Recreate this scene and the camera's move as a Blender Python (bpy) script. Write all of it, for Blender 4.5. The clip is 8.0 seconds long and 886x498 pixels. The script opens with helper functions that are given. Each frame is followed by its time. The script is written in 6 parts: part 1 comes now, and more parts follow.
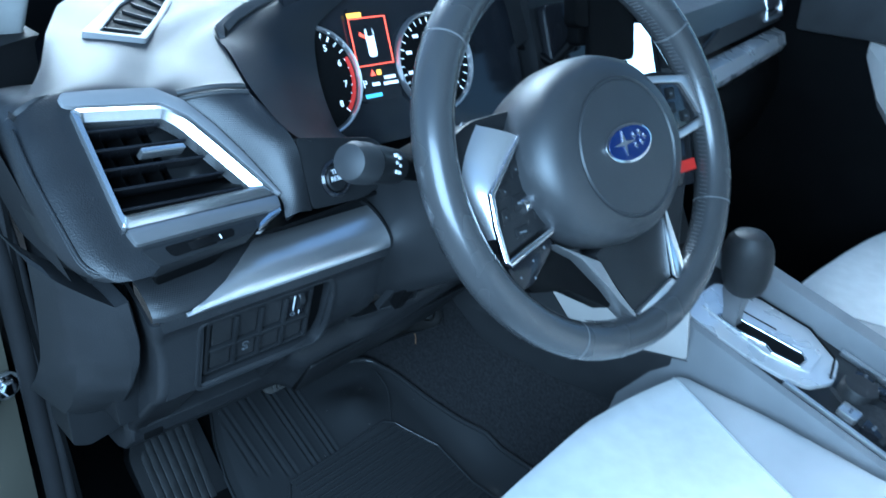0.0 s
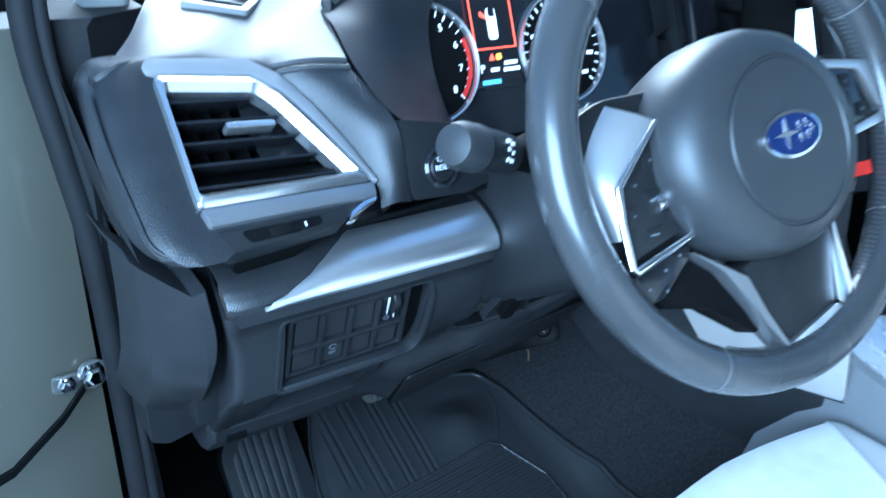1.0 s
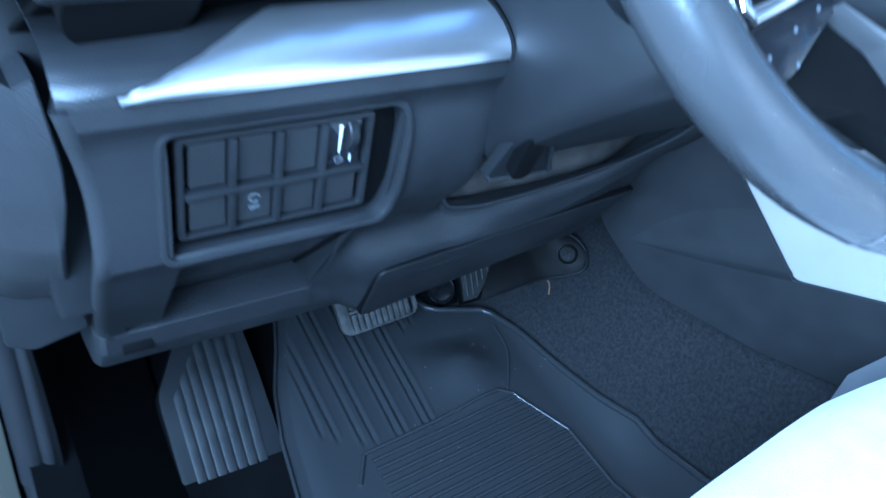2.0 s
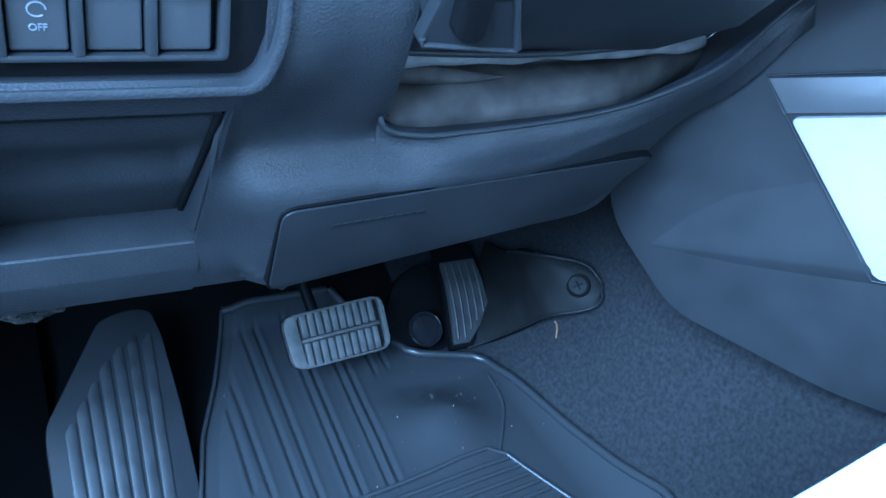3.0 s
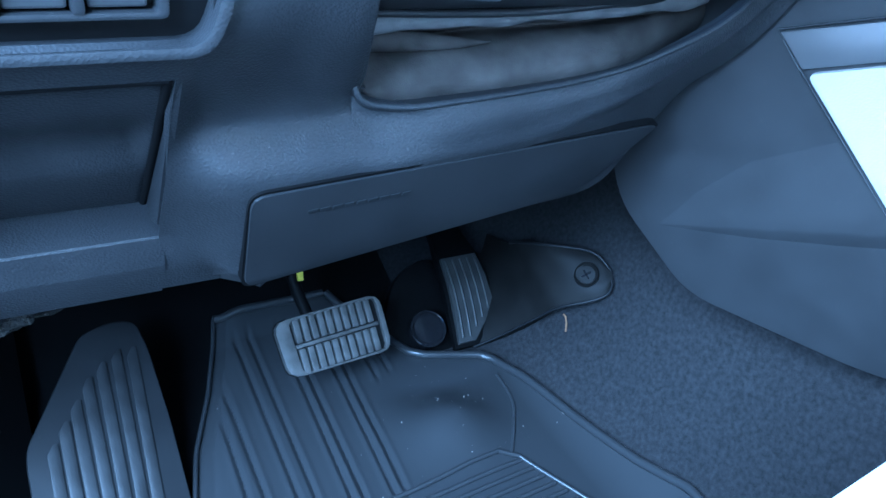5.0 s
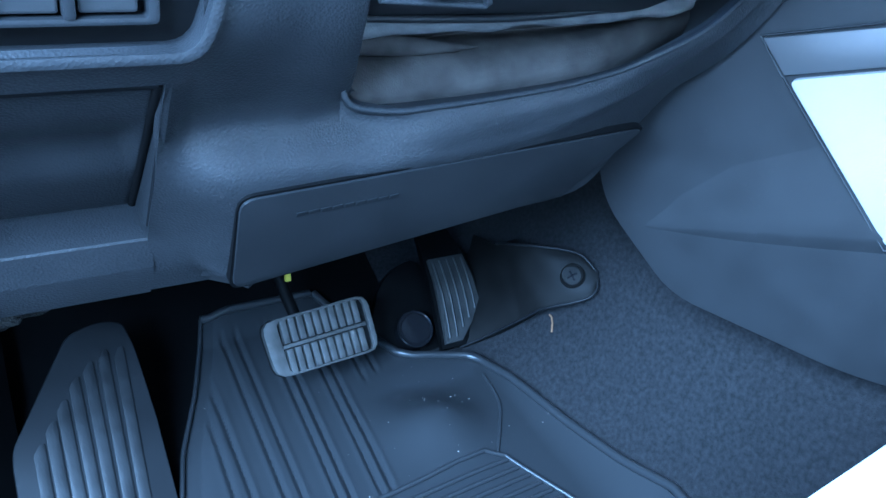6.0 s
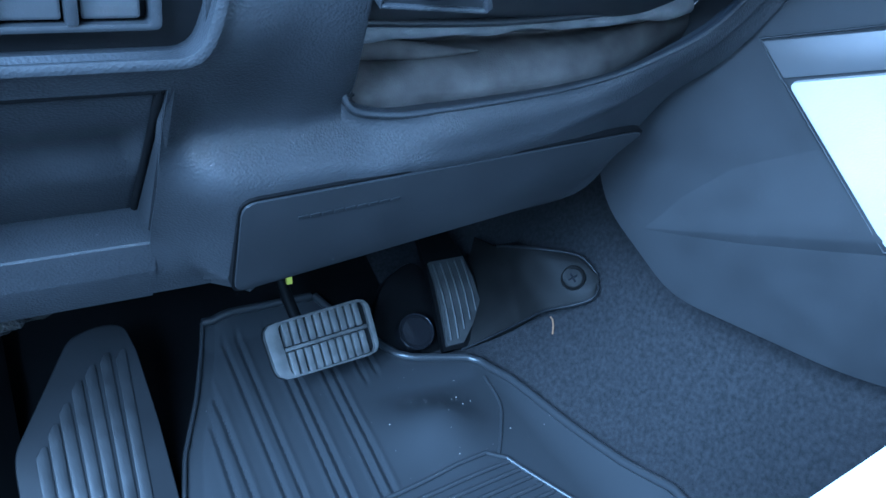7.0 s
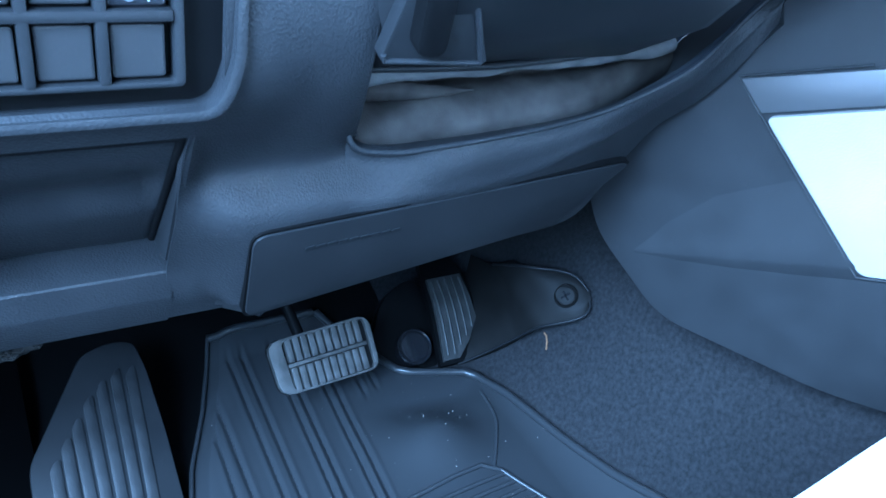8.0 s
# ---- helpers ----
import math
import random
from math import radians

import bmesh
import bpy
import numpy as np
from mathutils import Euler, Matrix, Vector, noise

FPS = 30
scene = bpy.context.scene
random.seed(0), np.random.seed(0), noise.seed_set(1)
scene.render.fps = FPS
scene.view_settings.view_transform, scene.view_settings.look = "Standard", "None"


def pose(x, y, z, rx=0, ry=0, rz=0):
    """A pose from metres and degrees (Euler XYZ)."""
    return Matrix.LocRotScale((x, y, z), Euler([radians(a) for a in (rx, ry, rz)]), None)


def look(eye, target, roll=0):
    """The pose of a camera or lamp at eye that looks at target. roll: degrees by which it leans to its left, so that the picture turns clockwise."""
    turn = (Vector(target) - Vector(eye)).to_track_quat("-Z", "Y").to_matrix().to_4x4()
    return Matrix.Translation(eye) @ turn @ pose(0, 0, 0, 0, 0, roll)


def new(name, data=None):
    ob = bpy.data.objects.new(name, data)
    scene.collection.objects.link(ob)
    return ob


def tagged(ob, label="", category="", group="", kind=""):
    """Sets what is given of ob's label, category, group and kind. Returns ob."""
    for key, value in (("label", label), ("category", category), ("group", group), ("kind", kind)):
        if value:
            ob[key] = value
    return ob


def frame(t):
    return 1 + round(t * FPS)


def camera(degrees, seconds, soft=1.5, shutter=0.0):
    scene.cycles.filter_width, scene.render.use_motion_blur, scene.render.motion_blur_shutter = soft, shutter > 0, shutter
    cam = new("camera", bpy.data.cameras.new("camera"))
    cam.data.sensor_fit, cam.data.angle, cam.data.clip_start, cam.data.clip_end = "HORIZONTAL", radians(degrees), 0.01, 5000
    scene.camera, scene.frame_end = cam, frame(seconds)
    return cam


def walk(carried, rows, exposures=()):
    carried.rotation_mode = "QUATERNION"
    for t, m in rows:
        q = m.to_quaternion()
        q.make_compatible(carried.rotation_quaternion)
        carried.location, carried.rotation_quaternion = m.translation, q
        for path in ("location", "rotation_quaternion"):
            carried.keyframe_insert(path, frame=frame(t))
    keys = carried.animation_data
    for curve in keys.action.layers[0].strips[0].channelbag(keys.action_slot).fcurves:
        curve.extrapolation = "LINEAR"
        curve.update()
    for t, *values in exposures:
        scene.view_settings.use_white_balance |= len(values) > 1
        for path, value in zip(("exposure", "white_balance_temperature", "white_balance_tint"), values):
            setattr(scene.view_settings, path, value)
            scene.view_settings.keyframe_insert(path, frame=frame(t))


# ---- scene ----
cam = camera(57.3, 8.0, shutter=0.4)
PATH = [
    (0, (-0.5736, -0.4063, 0.863), (0.6882, 0.894, 0.016), 2.1),
    (0.5, (-0.5373, -0.396, 0.861), (0.6192, 1.0309, 0.07), 2.7),
    (1, (-0.513, -0.3553, 0.814), (0.519, 1.149, -0.006), 1.0),
    (1.5, (-0.4619, -0.2521, 0.723), (0.5615, 1.229, -0.149), -0.5),
    (1.8, (-0.4208, -0.2343, 0.678), (0.5638, 1.26, -0.213), 0.3),
    (2, (-0.3961, -0.2289, 0.632), (0.5837, 1.287, -0.229), 1.4),
    (2.2, (-0.3645, -0.2151, 0.583), (0.6132, 1.3282, -0.232), 1.5),
    (3.3, (-0.2714, -0.1424, 0.462), (0.6745, 1.5289, -0.097), 1.9),
    (3.5, (-0.2689, -0.1377, 0.459), (0.6617, 1.5413, -0.101), 1.4),
    (4, (-0.2633, -0.1322, 0.454), (0.633, 1.5644, -0.111), -0.1),
    (4.5, (-0.2601, -0.1305, 0.453), (0.6322, 1.5665, -0.117), -0.6),
    (5, (-0.2559, -0.129, 0.45), (0.6806, 1.5393, -0.131), -1.2),
    (6.5, (-0.2584, -0.1337, 0.454), (0.7075, 1.5174, -0.129), -0.7),
    (7, (-0.2584, -0.1337, 0.454), (0.7038, 1.5208, -0.125), -0.9),
    (7.5, (-0.2594, -0.1336, 0.455), (0.703, 1.5229, -0.12), -1.4),
    (8, (-0.2706, -0.1546, 0.473), (0.7007, 1.501, -0.088), -0.8),
]
walk(cam, [(t, look(e, p, r)) for t, e, p, r in PATH],
     exposures=[(0, 0.85, 4600, -4), (0.6, 1.5, 4610, -4), (1.2, 1.25, 4600, 0), (2.2, 2.2, 4200, 2), (3.3, 2.8, 4070, 1), (8, 2.85, 4130, 2)])
# ---- world, sun, exposure ----
world = bpy.data.worlds.new("sky")
scene.world = world
world.use_nodes = True
_n, _l = world.node_tree.nodes, world.node_tree.links
sky = _n.new("ShaderNodeTexSky")
sky.sky_type, sky.sun_disc = "NISHITA", False
sky.sun_elevation, sky.sun_rotation = radians(38), radians(21)
_n["Background"].inputs["Strength"].default_value = 0.10
_l.new(sky.outputs[0], _n["Background"].inputs["Color"])
sun = new("sun", bpy.data.lights.new("sun", "SUN"))
sun.data.energy, sun.data.angle, sun.data.color = 1.9, radians(30), (1.0, 0.96, 0.92)
sun.matrix_world = look((1.3, 3.3, 2.8), (0, 0, 0))

# the bright sky that fills the open driver's door
door_light = new("door_light", bpy.data.lights.new("door_light", "AREA"))
door_light.data.shape, door_light.data.size, door_light.data.size_y = "RECTANGLE", 0.7, 0.6
door_light.data.energy, door_light.data.color = 15.0, (0.77, 0.885, 1.0)
door_light.matrix_world = look((-0.88, -0.46, 0.88), (-0.1, 0.25, 0.40))

# ---- materials ----


def material(name, color, rough=0.5, metal=0.0, grain=0.0, grain_size=0.001, vary=0.15, vary_size=0.05, coat=0.0, spec=0.5,
             pattern="noise", emit=0.0, rough_vary=0.03, depth=0.3):
    m = bpy.data.materials.new(name)
    m.use_nodes = True
    n, l = m.node_tree.nodes, m.node_tree.links
    b = n["Principled BSDF"]
    b.inputs["Metallic"].default_value = metal
    b.inputs["Coat Weight"].default_value = coat
    b.inputs["Specular IOR Level"].default_value = spec
    co = n.new("ShaderNodeTexCoord")
    big = n.new("ShaderNodeTexNoise")
    big.inputs["Scale"].default_value, big.inputs["Detail"].default_value = 1 / vary_size, 2.5
    l.new(co.outputs["Object"], big.inputs["Vector"])
    ramp = n.new("ShaderNodeMapRange")
    ramp.inputs["From Min"].default_value, ramp.inputs["From Max"].default_value = 0.3, 0.7
    ramp.inputs["To Min"].default_value, ramp.inputs["To Max"].default_value = 1 - vary, 1 + vary
    l.new(big.outputs["Fac"], ramp.inputs["Value"])
    mul = n.new("ShaderNodeVectorMath")
    mul.operation = "SCALE"
    mul.inputs[0].default_value = color
    l.new(ramp.outputs[0], mul.inputs["Scale"])
    l.new(mul.outputs[0], b.inputs["Base Color"])
    rr = n.new("ShaderNodeMapRange")
    rr.inputs["From Min"].default_value, rr.inputs["From Max"].default_value = 0.3, 0.7
    rr.inputs["To Min"].default_value, rr.inputs["To Max"].default_value = max(0.02, rough - rough_vary), min(1, rough + rough_vary)
    l.new(big.outputs["Fac"], rr.inputs["Value"])
    l.new(rr.outputs[0], b.inputs["Roughness"])
    if emit:
        b.inputs["Emission Color"].default_value = (*color, 1)
        b.inputs["Emission Strength"].default_value = emit
    if grain:
        if pattern == "cell":
            t = n.new("ShaderNodeTexVoronoi")
            t.inputs["Scale"].default_value = 1 / grain_size
            out = t.outputs["Distance"]
            l.new(co.outputs["Object"], t.inputs["Vector"])
        elif pattern == "twill":
            mx = n.new("ShaderNodeMath")
            mx.operation = "MULTIPLY"
            for k, run in ((0, (0.6, 0.15, 0.1)), (1, (-0.15, 0.4, 0.5))):
                dot, wave = n.new("ShaderNodeVectorMath"), n.new("ShaderNodeMath")
                dot.operation, wave.operation = "DOT_PRODUCT", "SINE"
                dot.inputs[1].default_value = [c * 2 * math.pi / grain_size for c in run]
                l.new(co.outputs["Object"], dot.inputs[0])
                l.new(dot.outputs["Value"], wave.inputs[0])
                l.new(wave.outputs[0], mx.inputs[k])
            out = mx.outputs[0]
        else:
            t = n.new("ShaderNodeTexNoise")
            t.inputs["Scale"].default_value, t.inputs["Detail"].default_value = 1 / grain_size, 3
            out = t.outputs["Fac"]
            l.new(co.outputs["Object"], t.inputs["Vector"])
        bump = n.new("ShaderNodeBump")
        bump.inputs["Strength"].default_value, bump.inputs["Distance"].default_value = grain, grain_size * depth
        l.new(out, bump.inputs["Height"])
        l.new(bump.outputs[0], b.inputs["Normal"])
    return m


PLASTIC = material("grained_dark_plastic", (0.018, 0.0186, 0.0202), 0.42, grain=0.5, grain_size=0.0013, pattern="cell", spec=0.30)
PAD = material("soft_dash_skin", (0.037, 0.0375, 0.039), 0.5, spec=0.42, grain=0.35, grain_size=0.0008, pattern="cell")
SMOOTH = material("smooth_dark_plastic", (0.0125, 0.0129, 0.0139), 0.42, grain=0.14, grain_size=0.0008, spec=0.24)
GLOSS = material("gloss_black_plastic", (0.012, 0.012, 0.014), 0.12, vary=0.05)
TWILL = material("twill_embossed_skin", (0.016, 0.0165, 0.018), 0.4, grain=0.55, grain_size=0.0016, pattern="twill", depth=0.085)
HUB = material("grained_grey_black_airbag_skin", (0.029, 0.030, 0.032), 0.42, grain=0.3, grain_size=0.0008, pattern="cell", vary=0.06)
LEATHER = material("worn_black_leather", (0.042, 0.0425, 0.044), 0.27, grain=0.12, grain_size=0.0007, pattern="cell", vary=0.03, coat=0.2, rough_vary=0.01)
SILVER = material("satin_silver_paint", (0.8, 0.8, 0.81), 0.32, metal=0.95, vary=0.02, grain=0.015, grain_size=0.0005, rough_vary=0.02)
SATIN = material("satin_grey_metal_paint", (0.3, 0.3, 0.305), 0.35, metal=0.8, vary=0.03)
CHROME = material("chrome", (0.8, 0.8, 0.82), 0.12, metal=1.0, vary=0.03)
STEEL = material("zinc_plated_steel", (0.5, 0.5, 0.48), 0.3, metal=0.9, vary=0.2, vary_size=0.01)
FABRIC = material("light_grey_seat_cloth", (0.66, 0.664, 0.655), 0.85, grain=0.6, grain_size=0.0011, vary=0.05, vary_size=0.02, spec=0.2, depth=0.6)
LIGHT_SKIN = material("light_grey_leatherette", (0.45, 0.43, 0.41), 0.5, grain=0.25, grain_size=0.0015, pattern="cell", vary=0.05)
GREY_SKIN = material("mid_grey_leatherette", (0.17, 0.174, 0.182), 0.45, grain=0.2, grain_size=0.0013, pattern="cell", vary=0.06)
BOLSTER = material("pale_grey_leatherette", (0.4, 0.405, 0.41), 0.6, grain=0.3, grain_size=0.0013, pattern="cell", vary=0.06)
SIDE = material("console_side_plastic", (0.0225, 0.0232, 0.0250), 0.55, grain=0.25, grain_size=0.0009, vary=0.12, vary_size=0.03)
CARPET = material("dark_needle_felt_carpet", (0.025, 0.025, 0.0265), 0.95, grain=0.9, grain_size=0.0014, vary=0.3, vary_size=0.004, spec=0.1, depth=0.8)
RUBBER = material("black_rubber_mat", (0.030, 0.031, 0.033), 0.3, grain=0.06, grain_size=0.0014, vary=0.02, vary_size=0.1, rough_vary=0.01)
PEDAL = material("worn_pedal_rubber", (0.068, 0.066, 0.062), 0.5, grain=0.3, grain_size=0.0012, vary=0.35, vary_size=0.012)
FOOT = material("worn_footrest_plastic", (0.0125, 0.0128, 0.0135), 0.42, grain=0.25, grain_size=0.0012, vary=0.3, vary_size=0.015)
COVER = material("dusty_black_plastic", (0.0085, 0.0080, 0.0075), 0.62, spec=0.22, grain=0.2, grain_size=0.001, vary=0.25, vary_size=0.02)
SWITCH = material("matt_switch_plastic", (0.014, 0.0142, 0.015), 0.5, grain=0.15, grain_size=0.0008, spec=0.35)
PLATE = material("bright_silver_shift_plate", (0.7, 0.7, 0.71), 0.28, metal=0.5, vary=0.03, grain=0.02, grain_size=0.0005)
KNOB = material("matt_black_knob", (0.012, 0.012, 0.013), 0.55, grain=0.1, grain_size=0.001)
TREAD = material("dark_pedal_base", (0.008, 0.008, 0.008), 0.7, grain=0.2, grain_size=0.001, spec=0.15)
# Plain black plastic, sunk near zero to stand for shade in gaps as well.
BLACK = material("black_plastic_and_shade", (0.0035, 0.0035, 0.0037), 0.55, grain=0.2, grain_size=0.001, spec=0.08)
SEAL = material("black_sealing_rubber", (0.012, 0.012, 0.013), 0.7, grain=0.5, grain_size=0.002, spec=0.2)
PAINT = material("khaki_body_paint", (0.062, 0.059, 0.046), 0.4, vary=0.03, vary_size=0.2, coat=0.3, grain=0.03, grain_size=0.0006)
HEM = material("pale_grey_hem_cloth", (0.12, 0.12, 0.12), 0.9, grain=0.6, grain_size=0.001, vary=0.25, vary_size=0.015, spec=0.1)
CLOTH = material("grey_boot_cloth", (0.05, 0.046, 0.043), 0.9, grain=0.6, grain_size=0.001, vary=0.4, vary_size=0.022, spec=0.1)
WHITE = material("white_print", (0.8, 0.82, 0.85), 0.5, vary=0.02)
PRINT = material("dim_white_print", (0.1, 0.108, 0.12), 0.6, vary=0.1)
BRIGHT = material("bright_silver_paint", (0.72, 0.72, 0.72), 0.22, metal=0.92, vary=0.03, rough_vary=0.03)
CAP = material("light_grey_trim_plastic", (0.2, 0.2, 0.205), 0.36, grain=0.2, grain_size=0.0008, vary=0.05)
HEADLINER = material("pale_headliner_cloth", (0.33, 0.33, 0.32), 0.9, grain=0.4, grain_size=0.002)
GAS_RUBBER = material("dark_tread_rubber", (0.035, 0.035, 0.034), 0.5, grain=0.4, grain_size=0.0012, vary=0.25, vary_size=0.012)
SEAM = material("grey_leather_seam", (0.11, 0.11, 0.113), 0.6, vary=0.1, vary_size=0.004)
STITCH = material("pale_stitching_thread", (0.07, 0.07, 0.073), 0.8, vary=0.1, vary_size=0.004)
BLUE = material("blue_enamel", (0.003, 0.011, 0.07), 0.35, vary=0.1, vary_size=0.01)
FOAM = material("dusty_grey_foam", (0.014, 0.0125, 0.0105), 0.95, grain=1.0, grain_size=0.003, vary=0.4, vary_size=0.01, depth=1.0)
STRAW = material("dry_straw", (0.24, 0.14, 0.07), 0.8, vary=0.2, vary_size=0.004)
DUST = material("pale_grit", (0.4, 0.38, 0.34), 0.9, vary=0.3, vary_size=0.002)
BOUNCE_GROUND = material("pale_bounce_ground", (0.34, 0.335, 0.32), 0.9, grain=0.8, grain_size=0.01, vary=0.25, vary_size=0.3)
RED = material("red_print", (0.6, 0.03, 0.02), 0.4, vary=0.05)
LIT_RED = material("lit_red_marking", (1.0, 0.10, 0.05), 0.5, emit=1.1)
LIT_WHITE = material("lit_white_marking", (0.9, 0.95, 1.0), 0.5, emit=0.55)
LIT_AMBER = material("lit_amber_marking", (1.0, 0.5, 0.05), 0.5, emit=1.0)
LIT_BLUE = material("lit_blue_marking", (0.2, 0.55, 0.8), 0.5, emit=0.7)
SCREEN = material("lit_pale_screen", (0.75, 0.9, 1.0), 0.15, emit=1.6)
DIM = material("dim_display_glass", (0.012, 0.013, 0.016), 0.15, vary=0.05)
GLASS = bpy.data.materials.new("window_glass")
GLASS.use_nodes = True
_g = GLASS.node_tree.nodes["Principled BSDF"]
_g.inputs["Transmission Weight"].default_value, _g.inputs["Roughness"].default_value = 1.0, 0.0
_g.inputs["IOR"].default_value, _g.inputs["Base Color"].default_value = 1.1, (0.97, 0.99, 0.98, 1)

# ---- mesh helpers ----


def part(name, bm, mat, parent=None, label="", smooth=True, m=None):
    """Links a bmesh as one mesh object, under a thing or under a part."""
    bmesh.ops.recalc_face_normals(bm, faces=bm.faces)
    if m is not None:
        bmesh.ops.transform(bm, matrix=m, verts=bm.verts)
    me = bpy.data.meshes.new(name)
    bm.to_mesh(me)
    bm.free()
    me.materials.append(mat)
    if smooth:
        me.polygons.foreach_set("use_smooth", [True] * len(me.polygons))
        me.set_sharp_from_angle(angle=radians(28))
    ob = new(name, me)
    if parent is not None:
        ob.parent = parent
        ob.matrix_parent_inverse = parent_world(parent).inverted()
    return tagged(ob, label) if label else ob


def parent_world(ob):
    m = ob.matrix_basis.copy()
    while ob.parent:
        m = ob.parent.matrix_basis @ ob.matrix_parent_inverse @ m
        ob = ob.parent
    return m


def thing(name, at, label, category, group="", kind=""):
    ob = new(name)
    ob.empty_display_size = 0.05
    ob.matrix_basis = Matrix.Translation(at)
    return tagged(ob, label, category, group, kind)


def axes(o, px, py):
    """A frame at o with x towards px, y towards py as far as may be, and z out of them."""
    o, px, py = Vector(o), Vector(px), Vector(py)
    ex = (px - o).normalized()
    ez = ex.cross(py - o).normalized()
    ey = ez.cross(ex)
    return Matrix(((ex.x, ey.x, ez.x, o.x), (ex.y, ey.y, ez.y, o.y), (ex.z, ey.z, ez.z, o.z), (0, 0, 0, 1)))


def bevel(bm, width, segments=2, angle=30):
    if width > 0:
        edges = [e for e in bm.edges if len(e.link_faces) == 2 and e.calc_face_angle(0) > radians(angle)]
        bmesh.ops.bevel(bm, geom=edges, offset=width, segments=segments, affect="EDGES", profile=0.6, clamp_overlap=True)
    return bm


def box(x0, x1, y0, y1, z0, z1, r=0.0, segments=2):
    bm = bmesh.new()
    bmesh.ops.create_cube(bm, size=1)
    for v in bm.verts:
        v.co = ((x0 + x1) / 2 + v.co.x * (x1 - x0), (y0 + y1) / 2 + v.co.y * (y1 - y0), (z0 + z1) / 2 + v.co.z * (z1 - z0))
    return bevel(bm, r, segments)


def prism(outline, z0, z1, r=0.0, segments=2):
    """A polygon in x and y, drawn out from z0 to z1."""
    bm = bmesh.new()
    low = [bm.verts.new((x, y, z0)) for x, y in outline]
    top = [bm.verts.new((x, y, z1)) for x, y in outline]
    k = len(outline)
    bm.faces.new(top)
    bm.faces.new(low[::-1])
    for i in range(k):
        j = (i + 1) % k
        bm.faces.new((low[i], low[j], top[j], top[i]))
    bmesh.ops.recalc_face_normals(bm, faces=bm.faces)
    return bevel(bm, r, segments)


def rounded(points, r, k=4):
    """A polygon with its corners rounded."""
    out, n = [], len(points)
    for i in range(n):
        p, q, s = Vector(points[i - 1]), Vector(points[i]), Vector(points[(i + 1) % n])
        rr = min(r, 0.45 * (p - q).length, 0.45 * (s - q).length)
        a, b = q + (p - q).normalized() * rr, q + (s - q).normalized() * rr
        for j in range(k + 1):
            t = j / k
            out.append(tuple((1 - t) ** 2 * a + 2 * t * (1 - t) * q + t * t * b))
    return out


def resample(points, n, centre):
    """n points round an outline, at even angles about a centre."""
    c, out, k = Vector(centre), [], len(points)
    for i in range(n):
        a = 2 * math.pi * i / n
        d = Vector((math.cos(a), math.sin(a)))
        far = 0.0
        for j in range(k):
            p, q = Vector(points[j]) - c, Vector(points[(j + 1) % k]) - c
            e = q - p
            det = d.x * -e.y + e.x * d.y
            if abs(det) < 1e-12:
                continue
            r, t = (p.x * -e.y + e.x * p.y) / det, (d.x * p.y - d.y * p.x) / det
            if r > 0 and -1e-6 <= t <= 1 + 1e-6:
                far = max(far, r)
        out.append(tuple(c + d * far))
    return out


def frame_prism(outer, inner, z0, z1, r=0.0):
    """A flat frame between two outlines with the same number of points."""
    bm = bmesh.new()
    rows = [[bm.verts.new((x, y, z)) for x, y in o] for o, z in ((outer, z0), (outer, z1), (inner, z1), (inner, z0))]
    k = len(outer)
    for a, b in ((0, 1), (1, 2), (2, 3), (3, 0)):
        for i in range(k):
            j = (i + 1) % k
            bm.faces.new((rows[a][i], rows[a][j], rows[b][j], rows[b][i]))
    bmesh.ops.recalc_face_normals(bm, faces=bm.faces)
    return bevel(bm, r, 2)


def loft(sections, closed=True, caps=True):
    bm = bmesh.new()
    rows = [[bm.verts.new(p) for p in s] for s in sections]
    k = len(rows[0])
    for a, b in zip(rows, rows[1:]):
        for i in range(k if closed else k - 1):
            j = (i + 1) % k
            bm.faces.new((a[i], a[j], b[j], b[i]))
    if caps and closed:
        bm.faces.new(rows[0][::-1])
        bm.faces.new(rows[-1])
    bmesh.ops.recalc_face_normals(bm, faces=bm.faces)
    return bm


def sheet(f, us, vs, thick=0.0, skip=None, out=(-0.3, -1.0, 0.3)):
    """A surface f(u, v) over two lists of steps; cells for which skip is true are left open."""
    bm = bmesh.new()
    grid = [[bm.verts.new(f(u, v)) for v in vs] for u in us]
    for i in range(len(us) - 1):
        for j in range(len(vs) - 1):
            if skip and skip((us[i] + us[i + 1]) / 2, (vs[j] + vs[j + 1]) / 2):
                continue
            bm.faces.new((grid[i][j], grid[i + 1][j], grid[i + 1][j + 1], grid[i][j + 1]))
    loose = [v for v in bm.verts if not v.link_faces]
    bmesh.ops.delete(bm, geom=loose, context="VERTS")
    bmesh.ops.recalc_face_normals(bm, faces=bm.faces)
    if thick:
        bm.normal_update()
        mean = sum((f.normal * f.calc_area() for f in bm.faces), Vector())
        sign = 1 if mean.dot(Vector(out)) > 0 else -1
        faces = bm.faces[:]
        edges = [e for e in bm.edges if len(e.link_faces) == 1]
        under = {v: bm.verts.new(v.co - v.normal * sign * thick) for v in bm.verts[:]}
        for f in faces:
            bm.faces.new([under[v] for v in f.verts])
        for e in edges:
            p, q = e.verts
            bm.faces.new((p, q, under[q], under[p]))
        bmesh.ops.recalc_face_normals(bm, faces=bm.faces)
    return bm


